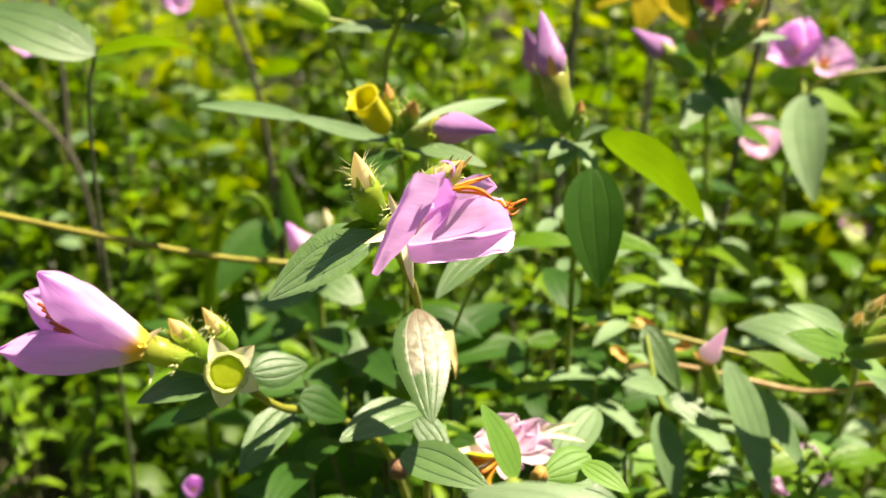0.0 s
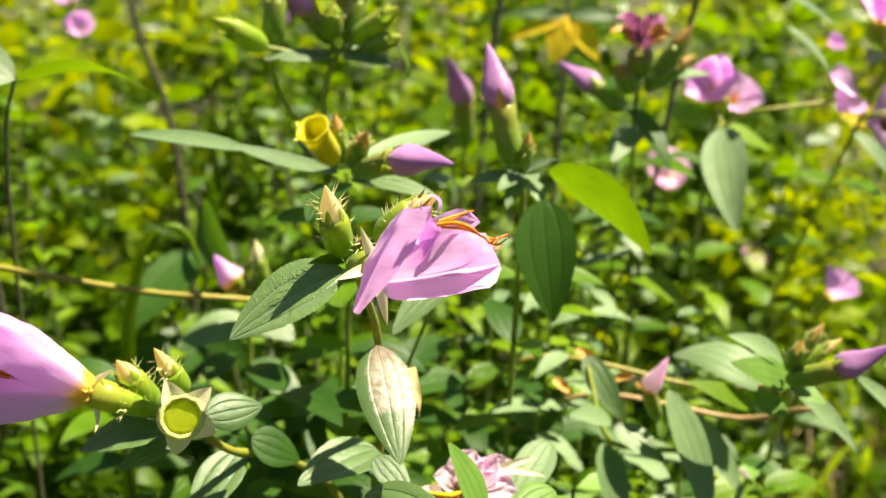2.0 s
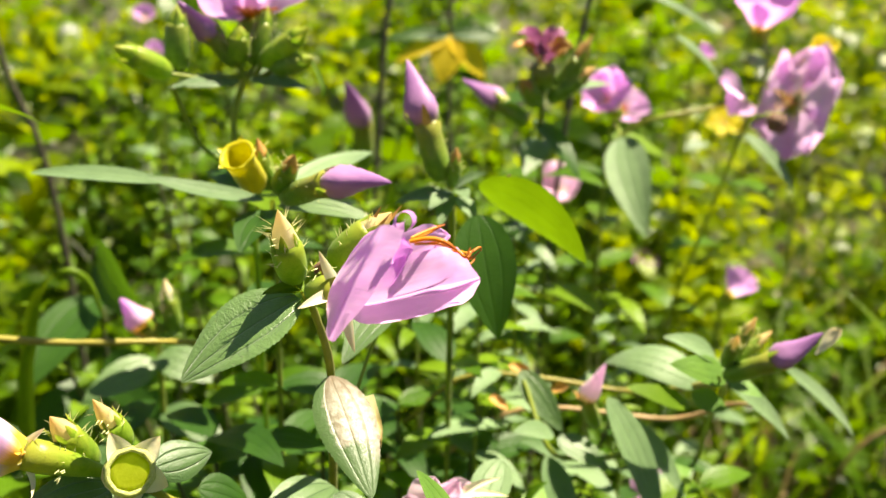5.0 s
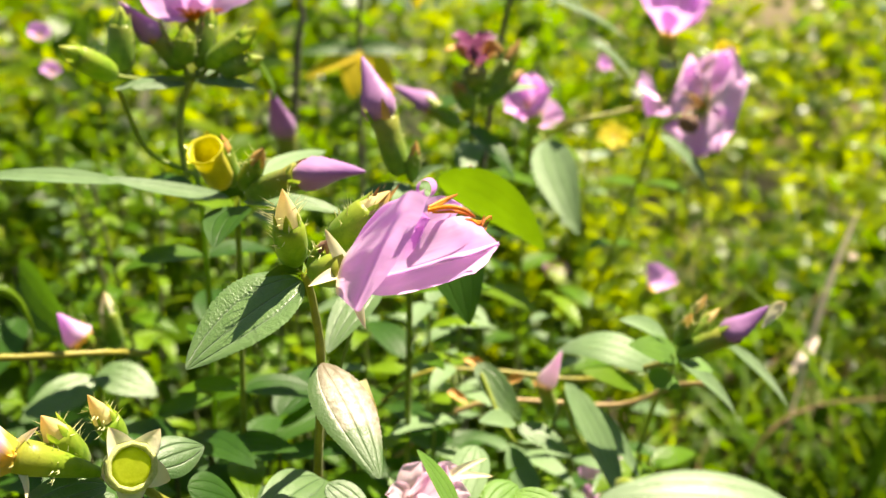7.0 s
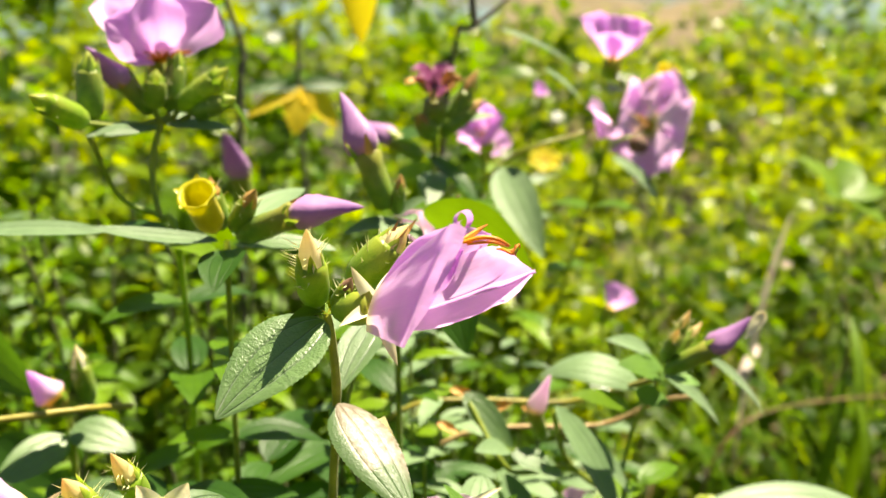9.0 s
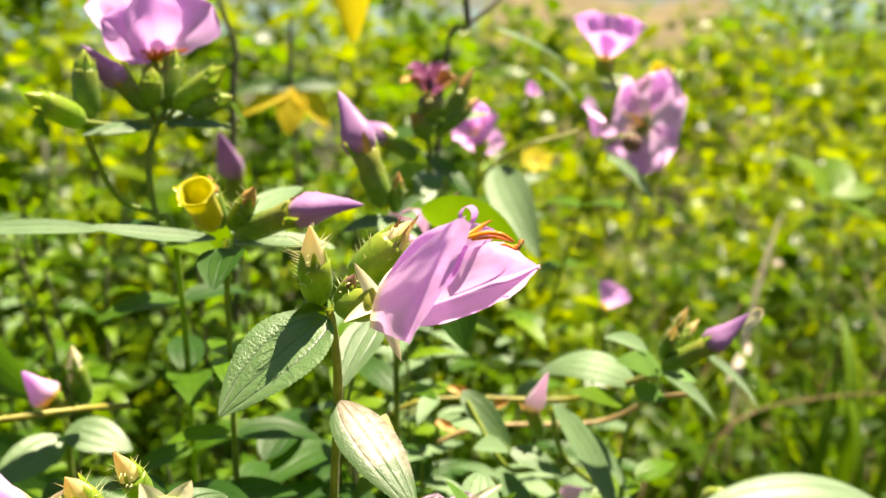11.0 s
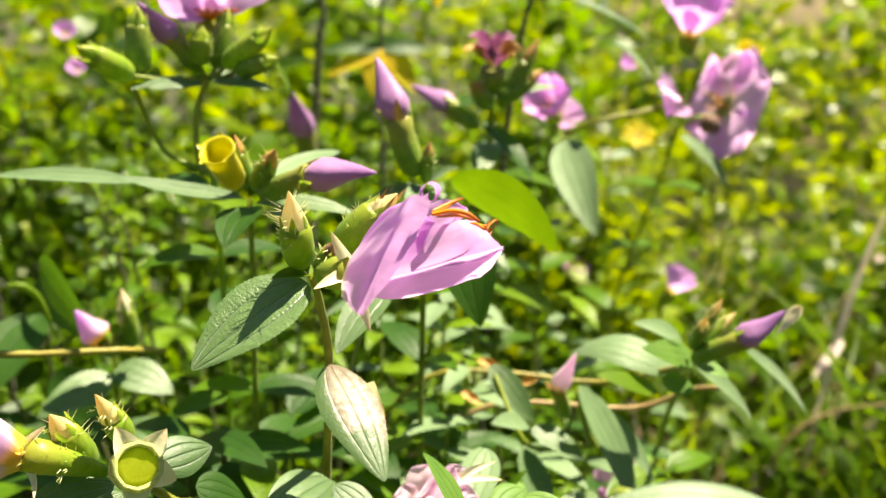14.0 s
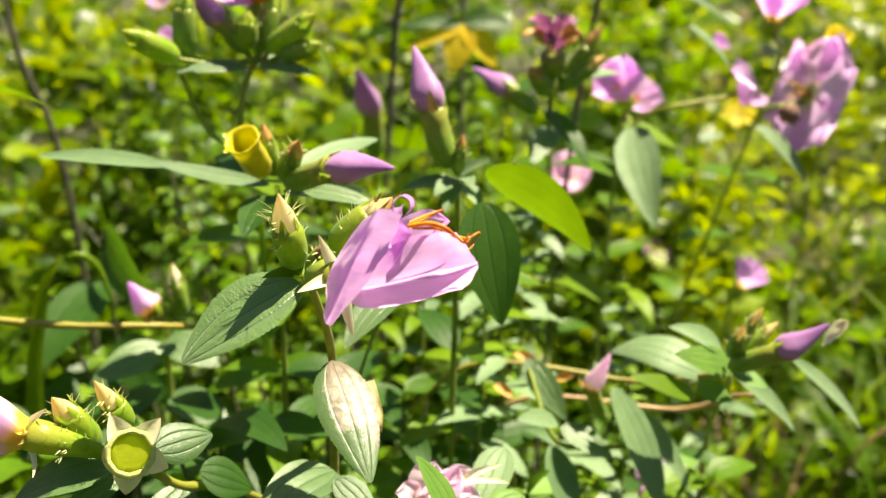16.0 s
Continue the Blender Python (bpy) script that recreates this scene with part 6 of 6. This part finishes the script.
def thicket(y0, y1, low, top, left=0.56, right=1.45):
    """Spots in the wedge of land that is looked at, up to a wavy height, gathered in clumps."""
    def place(g, n):
        y = y0 + (y1 - y0) * g.random(n * 2) ** 0.8
        x = g.uniform(-left, right, n * 2) * y
        rolls = g.normal(0, 1, (7, 2)) * 15 / y0 ** 0.6
        wave = np.clip(0.5 + 0.20 * np.sin(np.stack([x, y], 1) @ rolls.T + g.uniform(0, 6.28, 7)).sum(1), 0, 1.1)
        z = low + (top(x, y) - low) * g.random(n * 2) ** 0.6 * (0.42 + 0.66 * wave)
        p = np.stack([x, y, z], 1)
        waves = g.normal(0, 1, (9, 3)) * np.array([26, 14, 26]) / y0 ** 0.8
        heap = np.sin(p @ waves.T + g.uniform(0, 6.28, 9)).sum(1)
        return p[heap > 0.5][: int(n * 0.85)]
    return place


# sunlit masses get the brighter leaf colour, light put into the material
scatter("undergrowth", 2800, thicket(0.75, 1.35, 0.10, lambda x, y: 0.40 + 0.12 * (y - 0.75), -0.26, 0.60), (0.012, 0.048), LEAF_SUN_TINT, "yellow-green leaves between the flowers, coloured as sunlit", 12)
scatter("undergrowth", 2600, thicket(0.42, 0.95, 0.02, lambda x, y: 0.28 + 0.20 * (y - 0.42), 0.45, -0.10), (0.012, 0.045), LEAF_FAR, "low green leaves between the stems, coloured as shaded", 13)
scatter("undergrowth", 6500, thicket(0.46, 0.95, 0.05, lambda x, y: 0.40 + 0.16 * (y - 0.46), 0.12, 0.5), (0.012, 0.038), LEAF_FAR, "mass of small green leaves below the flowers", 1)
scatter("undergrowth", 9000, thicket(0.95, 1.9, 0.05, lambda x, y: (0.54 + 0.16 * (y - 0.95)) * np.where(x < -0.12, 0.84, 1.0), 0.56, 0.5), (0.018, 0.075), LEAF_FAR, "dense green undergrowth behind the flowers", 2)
scatter("undergrowth", 3600, thicket(1.0, 2.4, 0.12, lambda x, y: 0.60 + 0.10 * (y - 1.2), 0.56, 0.45), (0.018, 0.080), LEAF_SUN_TINT, "yellow-green leaves of low herbs, coloured as sunlit", 3)
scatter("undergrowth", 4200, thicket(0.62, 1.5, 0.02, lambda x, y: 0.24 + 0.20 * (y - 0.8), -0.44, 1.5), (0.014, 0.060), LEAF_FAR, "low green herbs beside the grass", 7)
scatter("undergrowth", 6500, thicket(1.1, 3.0, 0.06, lambda x, y: 0.36 + 0.13 * (y - 1.2), -0.36, 1.6), (0.020, 0.085), LEAF_SUN_TINT, "yellow-green herbs beside the grass, coloured as sunlit", 6)


def crowns(x, y):
    """Bushes stand high on one side, low where the land opens to the far hills."""
    way = x / y
    return 0.66 + (y - 2.4) * np.where(way < 0.40, 0.34, np.where(way < 0.54, 0.19, np.where(way < 0.92, 0.07, 0.20)))


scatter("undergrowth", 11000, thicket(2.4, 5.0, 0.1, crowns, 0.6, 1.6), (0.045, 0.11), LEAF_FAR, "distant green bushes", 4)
scatter("undergrowth", 7500, thicket(2.4, 5.5, 0.3, crowns, 0.6, 1.6), (0.045, 0.11), LEAF_SUN_TINT, "crowns of distant bushes, coloured as sunlit", 5)


scatter("undergrowth", 4500, thicket(4.0, 6.0, 0.5, lambda x, y: np.where(x / y < 0.42, 1.9, 0.62), 0.6, 0.5), (0.06, 0.15), LEAF_SUN_TINT, "tall bushes at the far edge, coloured as sunlit", 14)


def all_round(g, n):
    """Low growth on every other side of the camera, rising to bushes farther out."""
    d, a = 0.22 + 6.0 * g.random(n) ** 0.75, g.uniform(0, 2 * math.pi, n)
    x, y = d * np.cos(a), d * np.sin(a)
    top = 0.06 + 0.34 * np.clip((d - 0.35) / 1.2, 0, 1) + 0.40 * np.clip((d - 2.2) / 1.0, 0, 1)
    z = 0.01 + top * g.random(n) ** 0.8 * (0.7 + 0.3 * np.sin(x * 5) * np.sin(y * 4))
    keep = ~((y > 0.3) & (x > -0.62 * y) & (x < 1.62 * y))
    return np.stack([x, y, z], 1)[keep]


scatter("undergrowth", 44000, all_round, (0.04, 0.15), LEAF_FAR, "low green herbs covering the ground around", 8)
scatter("undergrowth", 17000, all_round, (0.04, 0.13), LEAF_SUN_TINT, "low herbs covering the ground around, coloured as sunlit", 9)


def blades(name, count, seed, x_of, y_range, height, mat, label, width=0.006, lean=0.0):
    """Long arching grass blades joined into one mass."""
    r = random.Random(seed)
    bm = bmesh.new()
    layer = bm.loops.layers.uv.verify()
    for _ in range(count):
        y = r.uniform(*y_range)
        x = x_of(r, y)
        h, w = r.uniform(*height), r.uniform(0, 2 * math.pi)
        out = Vector((math.cos(w), math.sin(w), 0))
        wide = Vector((-out.y, out.x, 0)) * width * r.uniform(0.5, 1.1)
        reach = r.uniform(0.15, 0.7) * h
        slant = out * r.uniform(0, lean) * h
        last = None
        for k in range(6):
            t = k / 5
            p = Vector((x, y, 0)) + out * reach * t * t + slant * t + Vector((0, 0, h * (t - 0.22 * t ** 3)))
            pair = (bm.verts.new(p - wide * (1 - 0.95 * t * t)), bm.verts.new(p + wide * (1 - 0.95 * t * t)))
            if last:
                f = bm.faces.new((last[0], pair[0], pair[1], last[1]))
                for lo, q in zip(f.loops, ((t - 0.2, 0), (t, 0), (t, 1), (t - 0.2, 1))):
                    lo[layer].uv = q
            last = pair
    return tagged(link(name, bm, mat), label, "grass", kind="stuff")


blades("grass", 300, 21, lambda r, y: r.uniform(0.46, 1.5) * y, (0.62, 1.9), (0.16, 0.44), GRASS, "long arching green grass blades in the sun", 0.0035, 0.5)
blades("grass", 160, 22, lambda r, y: r.uniform(-0.5, 0.5) * y, (0.75, 1.6), (0.3, 0.6), GRASS, "scattered green grass blades", 0.004, 0.3)
blades("grass", 240, 25, lambda r, y: r.uniform(0.55, 1.5) * y, (0.62, 1.5), (0.12, 0.38), GRASS_BROAD, "broad grass blades coloured as sunlit", 0.0065, 0.7)
blades("dry_grass", 190, 23, lambda r, y: r.uniform(0.50, 1.5) * y, (0.7, 1.8), (0.15, 0.42), DRY, "dry brown grass stalks", 0.0022, 0.9)
blades("dry_grass", 45, 26, lambda r, y: r.uniform(0.45, 1.5) * y, (0.8, 1.9), (0.15, 0.40), STRAW_THIN, "bleached straw stalks lying across the grass", 0.0022, 1.6)
blades("dry_grass", 170, 24, lambda r, y: r.uniform(-0.5, 0.6) * y, (0.9, 1.8), (0.3, 0.6), STEM_WEED, "thin brown and green stalks", 0.0018, 0.4)
